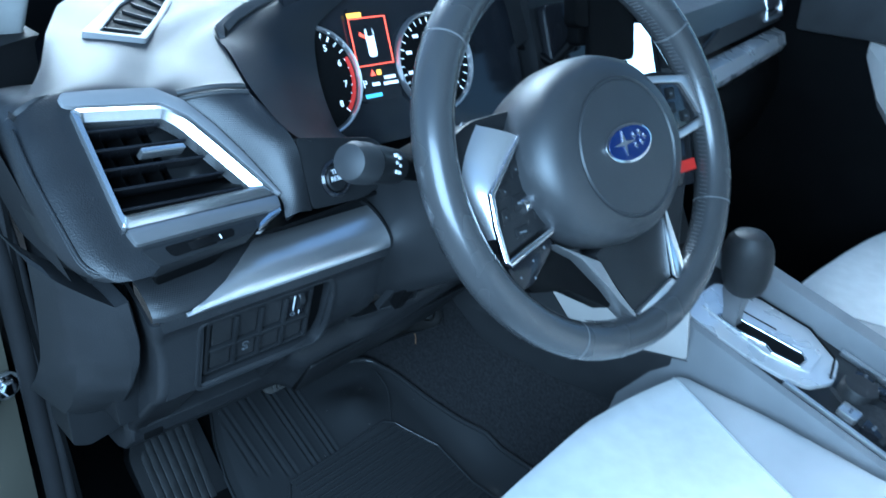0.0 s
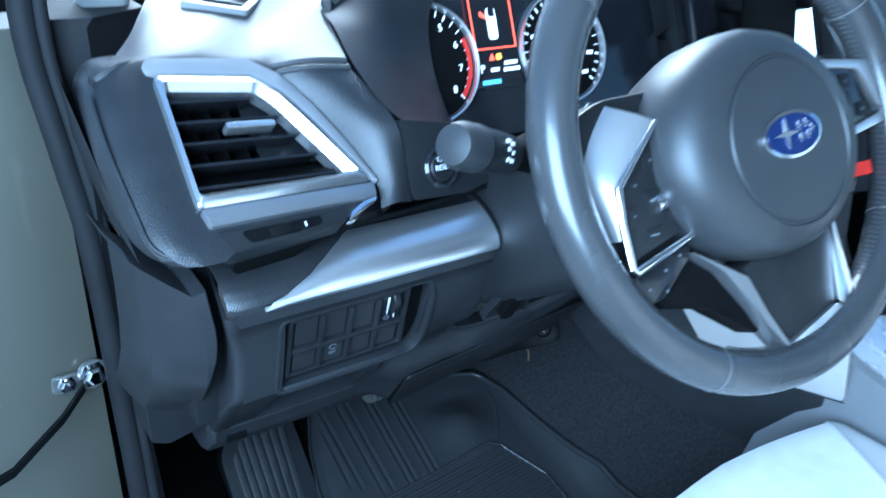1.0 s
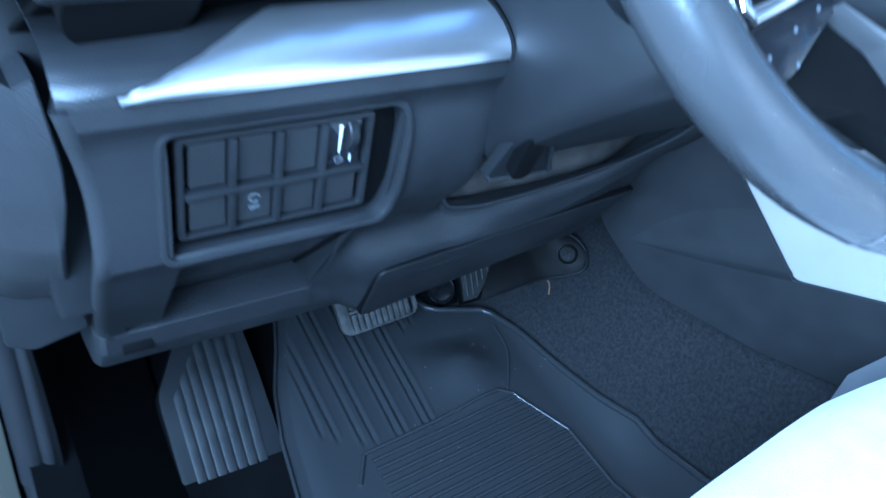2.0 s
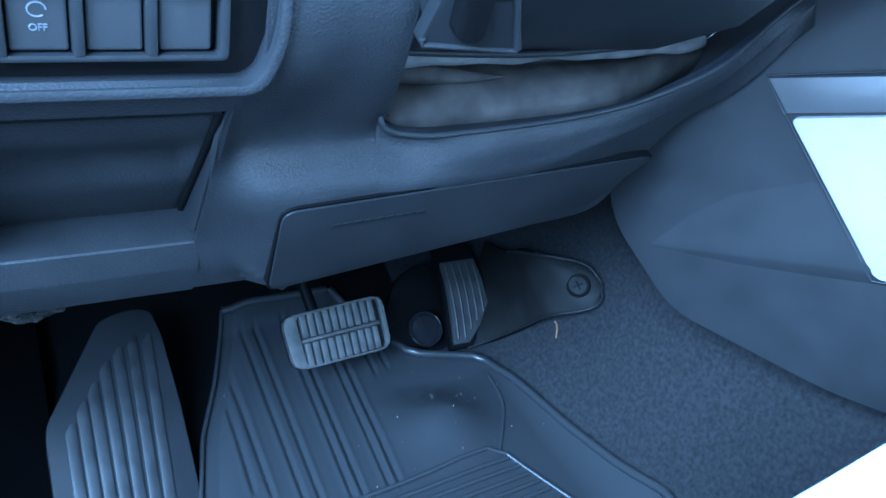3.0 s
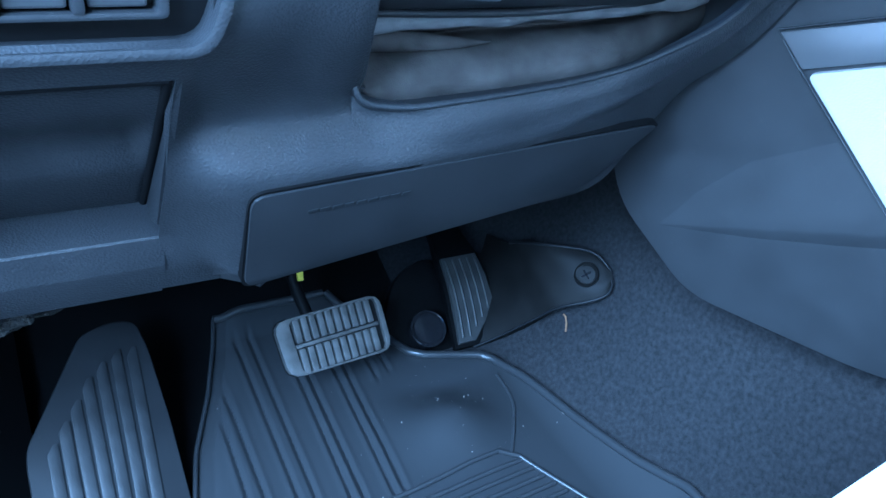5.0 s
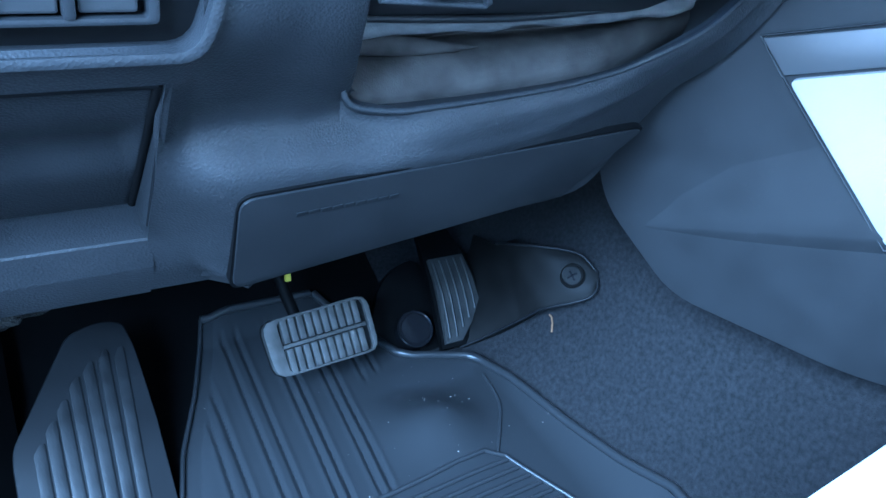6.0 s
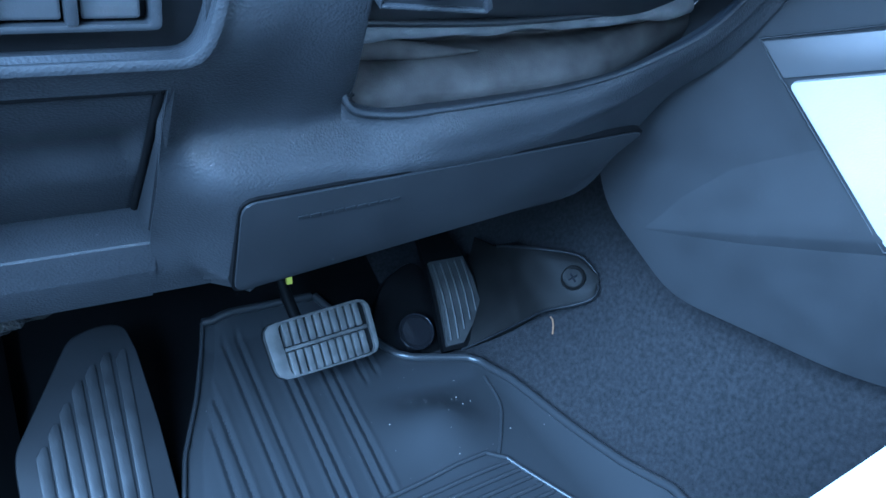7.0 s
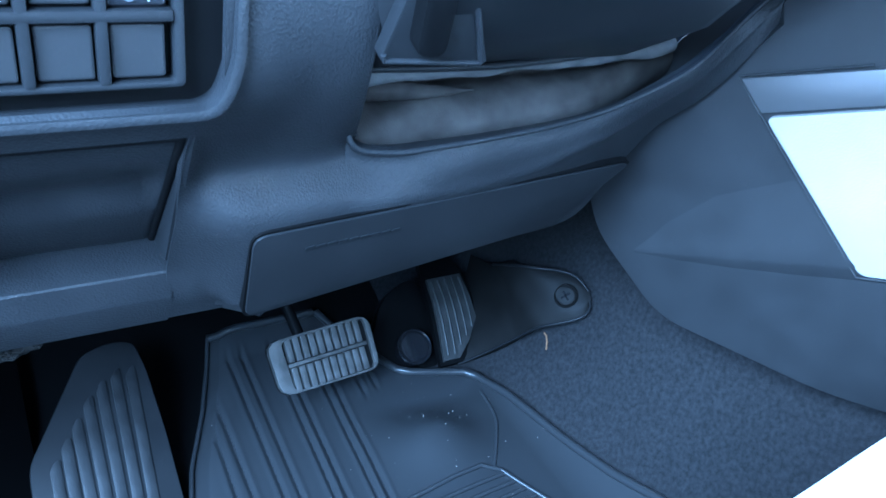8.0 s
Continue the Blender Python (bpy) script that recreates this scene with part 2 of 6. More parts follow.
def smooth_grid(f, us, vs, rounds):
    """The points of a surface f(u, v), evened out inside their border; returned as a lookup by step."""
    g = np.array([[tuple(f(u, v)) for v in vs] for u in us])
    for _ in range(rounds):
        g[1:-1, 1:-1] = 0.5 * g[1:-1, 1:-1] + 0.125 * (g[:-2, 1:-1] + g[2:, 1:-1] + g[1:-1, :-2] + g[1:-1, 2:])
    return lambda i, j: tuple(float(c) for c in g[i][j])


def tube(path, r, n=10, ends=True):
    """A round bar along a path; r is one radius or one for each point."""
    path, n = [Vector(p) for p in path], max(n, 14)
    radii = r if isinstance(r, (list, tuple)) else [r] * len(path)
    up, sections = Vector((0.13, 0.21, 0.97)), []
    for i, p in enumerate(path):
        d = (path[min(i + 1, len(path) - 1)] - path[max(i - 1, 0)]).normalized()
        a = d.cross(up).normalized()
        b = d.cross(a)
        sections.append([p + radii[i] * (math.cos(2 * math.pi * k / n) * a + math.sin(2 * math.pi * k / n) * b) for k in range(n)])
    return loft(sections, caps=ends)


def lathe(profile, n=40):
    """A profile of (radius, height) turned about z."""
    sections = [[(r * math.cos(2 * math.pi * k / n), r * math.sin(2 * math.pi * k / n), z) for k in range(n)] for r, z in profile]
    return loft(sections)


def span(a, b, n):
    return [a + (b - a) * i / n for i in range(n + 1)]


def along(table, t):
    """Smooth reading of a table of (key, value) by key."""
    if t <= table[0][0]:
        return table[0][1]
    for (a, u), (b, v) in zip(table, table[1:]):
        if t <= b:
            return u + (v - u) * (t - a) / (b - a)
    return table[-1][1]


def curve_points(points, n):
    """A smooth line through points, of n steps."""
    p = [Vector(q) for q in points]
    p = [2 * p[0] - p[1]] + p + [2 * p[-1] - p[-2]]
    out, k = [], len(points) - 1
    for i in range(n + 1):
        s = min(i / n * k, k - 1e-6)
        j, t = int(s), s - int(s)
        a, b, c, d = p[j:j + 4]
        out.append(0.5 * ((2 * b) + (c - a) * t + (2 * a - 5 * b + 4 * c - d) * t * t + (3 * b - a - 3 * c + d) * t ** 3))
    return out


def lettering(name, text, size, mat, parent, m, label=""):
    cu = bpy.data.curves.new(name, "FONT")
    cu.body, cu.size, cu.extrude, cu.align_x, cu.align_y = text, size, 0.0002, "CENTER", "CENTER"
    tmp = bpy.data.objects.new(name, cu)
    scene.collection.objects.link(tmp)
    bpy.context.view_layer.update()
    me = bpy.data.meshes.new_from_object(tmp.evaluated_get(bpy.context.evaluated_depsgraph_get()))
    bpy.data.objects.remove(tmp)
    bm = bmesh.new()
    bm.from_mesh(me)
    return part(name, bm, mat, parent, label, smooth=False, m=m)

# ---- setting: ground, car shell, floor ----


def floor_z(x, y):
    """Height of the footwell carpet."""
    z = along([(-2.0, 0.0), (0.25, 0.0), (0.62, 0.122), (0.72, 0.2), (0.86, 0.48), (0.95, 0.6)], y)
    return z + 14.0 * max(0.0, x - 0.155) ** 2 if x < 0.3 else z + 0.294 + (x - 0.3) * 0.5


# Ground stays out of view; kept pale to bounce light up under the dash.
tagged(part("ground", sheet(lambda u, v: (u, v, -0.42), [-200, -20, -3, 3, 20, 200], [-200, -20, -3, 3, 20, 200]), BOUNCE_GROUND), "unseen ground beside the open car, made pale to bounce light", "ground", kind="structure")

tagged(part("floor", sheet(lambda x, y: (x, y, floor_z(x, y)), span(-0.41, 0.34, 50), span(-0.9, 0.95, 74), 0.006), CARPET), "dark felt carpet lining the footwell floor", "carpet", kind="structure")
# Black sheet laid over the carpet in place of the shade below the pedals.
tagged(part("floor_shade_sheet", sheet(lambda x, y: (x, y, floor_z(x, y) + 0.0025), span(-0.39, 0.115, 26), [0.30, 0.36, 0.42, 0.48, 0.54, 0.60, 0.62, 0.66, 0.72, 0.79, 0.86, 0.95], 0.002), BLACK), "black sheet standing in for shade on the footwell carpet", "carpet", kind="structure")
tagged(part("floor_passenger", sheet(lambda x, y: (x, y, along([(-2, 0.02), (0.3, 0.02), (0.7, 0.2), (0.95, 0.6)], y)), span(0.34, 1.1, 8), span(-0.9, 0.95, 30), 0.006), CARPET), "dark felt carpet on the passenger side", "carpet", kind="structure")
tagged(part("firewall", box(-0.42, 1.12, 0.95, 0.98, -0.1, 0.78), BLACK), "black bulkhead behind the dashboard", "bulkhead", kind="structure")
tagged(part("underbody", box(-0.44, 1.14, -2.0, 0.98, -0.12, -0.02, 0.01), BLACK), "black floor pan under the cabin", "floor pan", kind="structure")

roof_z = lambda x, y: 1.2 - 0.06 * ((x - 0.36) / 0.75) ** 2 - 0.05 * ((y + 0.7) / 1.0) ** 2
tagged(part("ceiling", sheet(lambda x, y: (x, y, roof_z(x, y)), [-0.36, -0.2, -0.02, 0.2, 0.36, 0.52, 0.74, 0.9, 1.08], [-1.9, -1.5, -1.0, -0.62, -0.4, -0.14, -0.02], 0.02), HEADLINER), "pale cloth headliner under the roof", "headliner", kind="structure")
tagged(part("wall_rear", box(-0.44, 1.14, -2.03, -2.0, -0.1, 1.2), GREY_SKIN), "grey trim closing the rear of the cabin", "trim", kind="structure")

# windscreen and its pillars
windscreen = tagged(part("windscreen", sheet(lambda x, s: (x, 0.66 - 0.72 * s - 0.06 * ((x - 0.36) / 0.7) ** 2, 0.74 + 0.43 * s), span(-0.33, 1.05, 8), span(0, 1, 6), 0.004), GLASS), "clear sloping windscreen glass", "windscreen", kind="structure")
windscreen.visible_shadow = False
for nm, bx, run in (("pillar_driver", -0.338, ((0.47, 0.70), (0.36, 0.82), (0.17, 0.99), (-0.06, 1.17))), ("pillar_passenger", 1.095, ((0.62, 0.7), (0.40, 0.86), (0.16, 1.02), (-0.08, 1.17)))):
    tagged(part(nm, loft([[(bx + dx, y + dy, z) for dx, dy in rounded([(-0.02, -0.015), (0.02, -0.02), (0.022, 0.03), (-0.018, 0.035)], 0.01)]
                          for y, z in run]), HEADLINER), "pale windscreen pillar trim", "pillar", kind="structure")

# passenger side: door with window above
pdoor = thing("passenger_door", (1.09, -0.1, 0.1), "closed passenger door with panel blackened as shade and pale armrest pad", "car door")
# The panel's black stands in for shade on the passenger side.
part("door_panel", box(1.075, 1.12, -0.75, 0.55, 0.05, 0.68, 0.015), BLACK, pdoor)
part("armrest_pad", loft([[(1.075 - d * k, y, 0.6 - (0.6 - z) * k) for d, z in ((0, 0.36), (0.035, 0.40), (0.045, 0.52), (0.02, 0.585), (0, 0.59))] for y, k in ((-0.5, 1), (-0.05, 1), (0.05, 0.85), (0.12, 0.5), (0.16, 0.15))]), LIGHT_SKIN, pdoor, "pale leatherette armrest pad")
part("upper_trim", box(1.05, 1.076, -0.75, 0.3, 0.6, 0.7, 0.012), PAD, pdoor)
pane = part("window_pane", box(1.09, 1.094, -0.75, 0.3, 0.69, 1.1), GLASS, pdoor)
pane.visible_shadow = False
tagged(part("wall_passenger_rear", box(1.09, 1.12, -2.0, -0.75, -0.1, 0.72), GREY_SKIN), "grey rear door trim", "trim", kind="structure")
tagged(part("wall_driver_rear", box(-0.46, -0.42, -2.0, -0.95, -0.1, 1.15), GREY_SKIN), "grey trim behind the driver's door", "trim", kind="structure")

# door opening on the driver's side: painted front post, sill, seal
post = thing("door_post", (-0.45, 0.42, 0.0), "khaki painted front door post with black rubber seal", "car body", kind="structure")
part("post_panel", loft([[(x, y + (0.02 if z > 0.66 else 0), z) for x, y in ((-0.407, 0.396), (-0.425, 0.392), (-0.47, 0.386), (-0.53, 0.40), (-0.60, 0.45), (-0.6, 0.49), (-0.407, 0.49))]
                         for z in (-0.1, 0.1, 0.25, 0.35, 0.45, 0.55, 0.62, 0.70)]), PAINT, post)
seal_line = curve_points([(-0.37, -0.2, -0.02), (-0.385, 0.2, 0.03), (-0.392, 0.355, 0.12), (-0.394, 0.372, 0.30), (-0.398, 0.37, 0.5), (-0.408, 0.372, 0.60), (-0.418, 0.378, 0.70), (-0.41, 0.36, 0.8), (-0.39, 0.2, 1.0)], 44)
part("seal", tube(seal_line, 0.0105, 12), SEAL, post, "ribbed black rubber door seal")
part("inner_lip", tube([p + Vector((0.013, -0.004, 0)) for p in seal_line], 0.006, 8), SEAL, post)
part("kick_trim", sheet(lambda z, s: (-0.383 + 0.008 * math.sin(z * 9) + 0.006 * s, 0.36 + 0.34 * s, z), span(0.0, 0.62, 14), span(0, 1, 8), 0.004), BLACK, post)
part("upper_post_trim", loft([[(x + 0.02 * s, y, z) for x, y in ((-0.405, 0.39), (-0.37, 0.385), (-0.316, 0.43), (-0.31, 0.52), (-0.405, 0.52))] for s, z in ((0, 0.6), (0, 0.67), (0, 0.70), (0.3, 0.708))]), SEAL, post)
tagged(part("door_sill", loft([[(x, y, z) for x, z in ((-0.40, 0.02), (-0.43, 0.03), (-0.50, 0.0), (-0.53, -0.06), (-0.53, -0.2), (-0.40, -0.2))] for y in (-0.95, -0.3, 0.2, 0.385)]), PAINT), "khaki painted door sill", "door sill", kind="structure")
tagged(part("front_wing", loft([[(x, y, z) for y, z in ((0.5, -0.2), (0.5, 0.3), (0.5, 0.62), (0.95, 0.66), (0.95, -0.2))] for x in (-0.62, -0.46)]), PAINT), "khaki painted front wing", "car body", kind="structure")

# Black wedge added over the carpet's outer edge, standing in for shade beside the footrest.
part("sill_shade_wedge", loft([[(-0.395, y, z0 + 0.16), (-0.36, y, z0 + 0.15), (-0.285, y, z0 + 0.03), (-0.262, y, z0), (-0.395, y, z0 - 0.02)] for y, z0 in ((0.2, 0.0), (0.34, 0.03), (0.45, 0.06), (0.56, 0.12), (0.70, 0.23), (0.86, 0.50))]), BLACK, post)

# door check strap with its bolt
strap = thing("door_check_strap", (-0.42, 0.385, 0.374), "steel door check strap bolted to the khaki post", "door hardware")
bolt_m = axes((-0.415, 0.3885, 0.374), (-0.405, 0.3905, 0.374), (-0.415, 0.3885, 0.384))
part("bolt", lathe([(0.0, 0.0), (0.0135, 0.0), (0.0135, 0.003), (0.0095, 0.0045), (0.009, 0.010), (0.007, 0.0115), (0.0, 0.0115)], 6), CHROME, strap, m=bolt_m)
part("washer", lathe([(0.0, 0.0), (0.0155, 0.0), (0.0155, 0.002), (0.0, 0.002)], 24), STEEL, strap, m=bolt_m)
part("bracket", prism(rounded([(-0.040, -0.006), (-0.014, -0.013), (-0.012, 0.009), (-0.038, 0.012)], 0.006), 0.0, 0.004, 0.0012), STEEL, strap, m=bolt_m)
part("bolt", lathe([(0.0, 0.003), (0.0085, 0.003), (0.0085, 0.006), (0.006, 0.007), (0.0055, 0.010), (0.0, 0.011)], 6), CHROME, strap, m=bolt_m @ pose(-0.026, 0.001, 0))
part("strap_bar", loft([[Vector(p) + Vector((0, 0, dz)) + Vector((0, dy, 0)) for dz, dy in ((-0.0035, -0.003), (0.0035, -0.003), (0.0035, 0.003), (-0.0035, 0.003))] for p in ((-0.425, 0.378, 0.368), (-0.45, 0.36, 0.352), (-0.5, 0.34, 0.325), (-0.62, 0.32, 0.30))]), BLACK, strap)

# ---- dashboard ----
dash = thing("dashboard", (-0.1, 0.3, 0.6), "dark grey soft-touch dashboard with silver trim", "dashboard")
VENT = axes((-0.367, 0.147, 0.621), (-0.234, 0.168, 0.613), (-0.354, 0.216, 0.68))
_ex, _ey = VENT.to_3x3().col[0], VENT.to_3x3().col[1]
VENTY = Matrix(((_ex.x, _ey.x, 0, VENT[0][3]), (_ex.y, _ey.y, -1, VENT[1][3]), (_ex.z, _ey.z, 0.1, VENT[2][3]), (0, 0, 0, 1)))  # depth runs level, not square to the face
START = axes((-0.233, 0.147, 0.584), (-0.123, 0.159, 0.583), (-0.197, 0.173, 0.65))


TOP_LEFT = [(0.215, -0.377), (0.25, -0.372), (0.30, -0.353), (0.36, -0.327), (0.43, -0.29), (0.5, -0.25), (0.6, -0.19), (0.68, -0.15)]
TOP_RIGHT = [(0.215, -0.206), (0.275, -0.196), (0.318, -0.187), (0.34, -0.13), (0.352, -0.06), (0.36, 0.04), (0.37, 0.3), (0.68, 0.3)]


def top_z(x, y):
    """Height of the dash top."""
    z = along([(-0.377, 0.700), (-0.29, 0.694), (-0.262, 0.683), (-0.2, 0.681)], x) + 0.2 * (y - 0.222)
    rise = along([(-0.24, 0.0), (-0.188, 0.0175), (-0.15, 0.0275), (-0.06, 0.0465), (0.04, 0.0645), (0.3, 0.07)], x)
    z += rise * max(0.0, min(1.0, (y - 0.22) / 0.1)) * (1 - 0.6 * max(0.0, y - 0.34) / 0.3)
    return z


def top_point(u, y):
    x = along(TOP_LEFT, y) * (1 - u) + along(TOP_RIGHT, y) * u
    p = Vector((x, y, top_z(x, y) - 0.05 * max(0, 0.06 - u) ** 1.0))
    k = max(0.0, min(1.0, (0.30 - y) / 0.076))
    return p.lerp(pad_front[round(u * 60)], k * k * (3 - 2 * k))


pad_front = curve_points([VENT @ Vector(p) for p in ((-0.030, 0.110, -0.016), (-0.012, 0.1175, -0.007), (0.007, 0.1195, -0.004), (0.05, 0.1165, -0.004), (0.088, 0.1125, -0.004), (0.111, 0.099, -0.003))] + [(-0.211, 0.225, 0.6835)], 60)
pad_grid = smooth_grid(top_point, span(0, 1, 60), span(0.224, 0.68, 50), 14)


def pad_height(x, y):
    """Height of the finished dash top at a place."""
    near = sorted((math.hypot(p[0] - x, p[1] - y), p[2]) for p in (pad_grid(i, j) for i in range(0, 61) for j in range(0, 51)))[:4]
    return sum(z / (d + 0.001) for d, z in near) / sum(1 / (d + 0.001) for d, z in near)


part("top_pad", sheet(pad_grid, list(range(61)), list(range(51)), 0.006), PAD, dash, "dark grained soft dash top")
part("top_pad_far", sheet(lambda x, s: (x, 0.30 + 0.38 * s, 0.69 + 0.05 * s + 0.015 * math.sin(s * 3.1)), span(0.27, 1.07, 16), span(0, 1, 14), 0.01), PAD, dash)
# side block that carries the vent
hl = [(-0.045, -0.03), (-0.044, 0.03), (-0.036, 0.09), (-0.02, 0.113), (0.007, 0.118), (0.089, 0.111), (0.112, 0.092), (0.13, 0.049), (0.146, -0.014), (0.140, -0.03), (0.101, -0.038), (0.003, -0.042), (-0.035, -0.05)]
hole_line = resample([(0.002, 0.0), (0.012, 0.098), (0.085, 0.09), (0.101, 0.074), (0.116, 0.046), (0.137, -0.006)], 96, (0.055, 0.03))
block_line = resample(rounded(hl, 0.012), 96, (0.055, 0.03))


def block_ring(pull, z, low=0.0):
    """The block's outline, its outer side drawn in by pull."""
    return [(x + pull * max(0.0, min(1.0, (0.02 - x) / 0.05)), y + low * max(0.0, (y - 0.05) / 0.07), z) for x, y in block_line]


part("side_block", loft([[(x, y, -0.12) for x, y in hole_line], [(x, y, -0.004) for x, y in hole_line], block_ring(0.030, -0.003), block_ring(0.022, -0.0045), block_ring(0.012, -0.010), block_ring(0.005, -0.018), block_ring(0.001, -0.030), block_ring(0.0, -0.040), block_ring(0.004, -0.09, -0.004), block_ring(0.014, -0.14, -0.012)], caps=False), PLASTIC, dash, m=VENTY)
part("side_ridge", tube([VENTY @ Vector(p) for p in curve_points([(-0.0335, 0.088, -0.014), (-0.037, 0.05, -0.0145), (-0.0375, 0.0, -0.0145), (-0.036, -0.03, -0.014), (-0.022, -0.043, -0.011)], 24)], 0.0016, 14), PLASTIC, dash)
cheek = [[VENTY @ Vector((-0.044 + 0.012 * s + 0.02 * max(0, k - 0.6) * s, -0.05 + 0.155 * k - 0.03 * s * k, -0.045 - 0.15 * s)) for k in span(0, 1, 12)] for s in span(0, 1, 10)]
part("side_cheek", loft(cheek, closed=False), SEAL, dash)
# twill panel and the panel of the reset button
tw_l = curve_points([VENT @ Vector(p) for p in ((0.109, 0.099, -0.002), (0.124, 0.070, -0.002), (0.136, 0.035, -0.002), (0.1475, -0.012, -0.003), (0.143, -0.032, -0.006))], 20)
tw_r = curve_points([(-0.211, 0.223, 0.681), (-0.203, 0.198, 0.665), START @ Vector((0.037, 0.064, 0)), START @ Vector((0.0385, 0.035, 0)), START @ Vector((0.0385, 0.002, -0.001))], 20)
part("twill_panel", sheet(lambda i, s: tw_l[i].lerp(tw_r[i], s) + Vector((0, -0.004, 0.004)) * math.sin(math.pi * s), list(range(21)), span(0, 1, 10), 0.01), TWILL, dash, "twill-embossed dark skin")
part("seam_piping", tube([tw_l[0].lerp(tw_r[0], s) + Vector((0, -0.003, 0.003)) * math.sin(math.pi * s) + Vector((0, 0.004, 0.0035)) for s in span(0, 1, 8)], 0.0028, 8), PAD, dash)
part("seam_piping", tube([tw_l[0].lerp(tw_r[0], s) + Vector((0, -0.003, 0.003)) * math.sin(math.pi * s) + Vector((0, -0.002, -0.0005)) for s in span(0, 1, 8)], 0.0022, 8), PAD, dash)
part("reset_panel", prism(rounded([(0.0395, 0.068), (0.0395, 0.002), (0.1, -0.003), (0.146, 0.006), (0.15, 0.03), (0.13, 0.05)], 0.008), -0.06, -0.001, 0.003), SMOOTH, dash, m=START)
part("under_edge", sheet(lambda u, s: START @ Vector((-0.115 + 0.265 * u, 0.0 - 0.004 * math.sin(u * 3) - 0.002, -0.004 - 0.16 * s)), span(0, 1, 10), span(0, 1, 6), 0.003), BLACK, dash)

button = thing("reset_button", START @ Vector((0.073, 0.023, 0)), "round black push button with white lettering", "button")
part("bezel", lathe([(0.0125, -0.004), (0.0175, -0.004), (0.0175, 0.001), (0.0155, 0.003), (0.0135, 0.002), (0.0125, -0.001)], 36), GLOSS, button, m=START @ pose(0.073, 0.023, 0))
part("cap", lathe([(0.0, -0.003), (0.012, -0.003), (0.012, 0.001), (0.0105, 0.0025), (0.0, 0.0022)], 32), SMOOTH, button, m=START @ pose(0.073, 0.023, 0))
lettering("lettering", "TRIP\nRESET", 0.0062, WHITE, button, START @ pose(0.073, 0.0262, 0.0028))

# hood over the instruments
outer = curve_points([START @ Vector((0.15, 0.02, -0.003)), START @ Vector((0.09, 0.052, -0.004)), START @ Vector((0.042, 0.068, -0.002)), (-0.207, 0.216, 0.679), (-0.197, 0.275, 0.705), (-0.188, 0.318, 0.716), (-0.15, 0.336, 0.73), (-0.06, 0.352, 0.752), (0.04, 0.36, 0.772), (0.16, 0.36, 0.772), (0.26, 0.345, 0.745), (0.30, 0.30, 0.70)], 60)
inner = curve_points([(0.02, 0.245, 0.575), (-0.04, 0.25, 0.588), (-0.078, 0.259, 0.606), (-0.089, 0.27, 0.632), (-0.093, 0.283, 0.671), (-0.086, 0.296, 0.706), (-0.066, 0.304, 0.722), (-0.02, 0.312, 0.742), (0.05, 0.318, 0.760), (0.13, 0.318, 0.758), (0.2, 0.31, 0.73), (0.215, 0.285, 0.66)], 60)
rows = []
for s in span(0, 1, 8):
    row = []
    for a, b in zip(outer, inner):
        p = a.lerp(b, s)
        row.append(p + Vector((0, -0.012, 0.004)) * math.sin(math.pi * s) * 0.6)
    rows.append(row)
part("instrument_hood", loft(rows, closed=False), SMOOTH, dash, "dark hood round the instruments")

# instruments
K = axes((-0.0772, 0.2707, 0.636), (0.1, 0.2707, 0.636), (-0.0772, 0.305, 0.731))
cluster = thing("instrument_cluster", K @ Vector((0.06, 0, 0)), "dark instrument panel with lit dials and a lit display", "instruments")
part("panel", prism([(-0.03, -0.05), (0.3, -0.05), (0.3, 0.15), (-0.03, 0.15)], -0.02, -0.012), DIM, cluster, m=K)
for cx, cy, nm in ((-0.016, 0.028, "tachometer"), (0.153, 0.028, "speedometer")):
    dial = part(nm, lathe([(0.0, -0.0112), (0.054, -0.0112), (0.054, -0.009), (0.0, -0.009)], 48), BLACK, cluster, m=K @ pose(cx, cy, 0))
    part("ring", loft([[(r * math.cos(t), r * math.sin(t), z) for t in span(0, 2 * math.pi, 64)] for r, z in ((0.0535, -0.009), (0.0545, -0.004), (0.0565, -0.003), (0.058, -0.006), (0.058, -0.011))], closed=False), SILVER, dial, "thin silver dial ring", m=K @ pose(cx, cy, 0))
    for i in range(25):
        a = radians(225 - 270 * i / 24)
        part("tick", box(-0.0004 if i % 3 else -0.0007, 0.0004 if i % 3 else 0.0007, 0.046, 0.0515, -0.009, -0.0084), LIT_WHITE, dial, smooth=False, m=K @ pose(cx, cy, 0, 0, 0, math.degrees(a) - 90))
    for i in range(9):
        a = radians(225 - 270 * i / 8)
        if nm == "tachometer":
            lettering("numeral", str(i), 0.0095, LIT_WHITE, dial, K @ pose(cx + 0.0385 * math.cos(a), cy + 0.0385 * math.sin(a), -0.0086))
        else:
            part("numeral_bar", box(-0.004, 0.004, -0.0018, 0.0018, -0.009, -0.0085), LIT_WHITE, dial, smooth=False, m=K @ pose(cx + 0.0385 * math.cos(a), cy + 0.0385 * math.sin(a), 0))
arc = [(0.0468 * math.cos(a), 0.0468 * math.sin(a)) for a in [radians(24 - 69 * i / 16) for i in range(17)]]
arc2 = [(0.0515 * math.cos(a), 0.0515 * math.sin(a)) for a in [radians(24 - 69 * i / 16) for i in range(17)]]
part("red_zone", prism(arc + arc2[::-1], -0.0088, -0.0082), RED, cluster, "red zone of the rev counter", smooth=False, m=K @ pose(-0.016, 0.028, 0))
disp = part("display", prism(rounded([(0.0435, -0.004), (0.0945, -0.004), (0.0945, 0.098), (0.0435, 0.098)], 0.004), -0.011, -0.008), GLOSS, cluster, "lit information display", m=K)
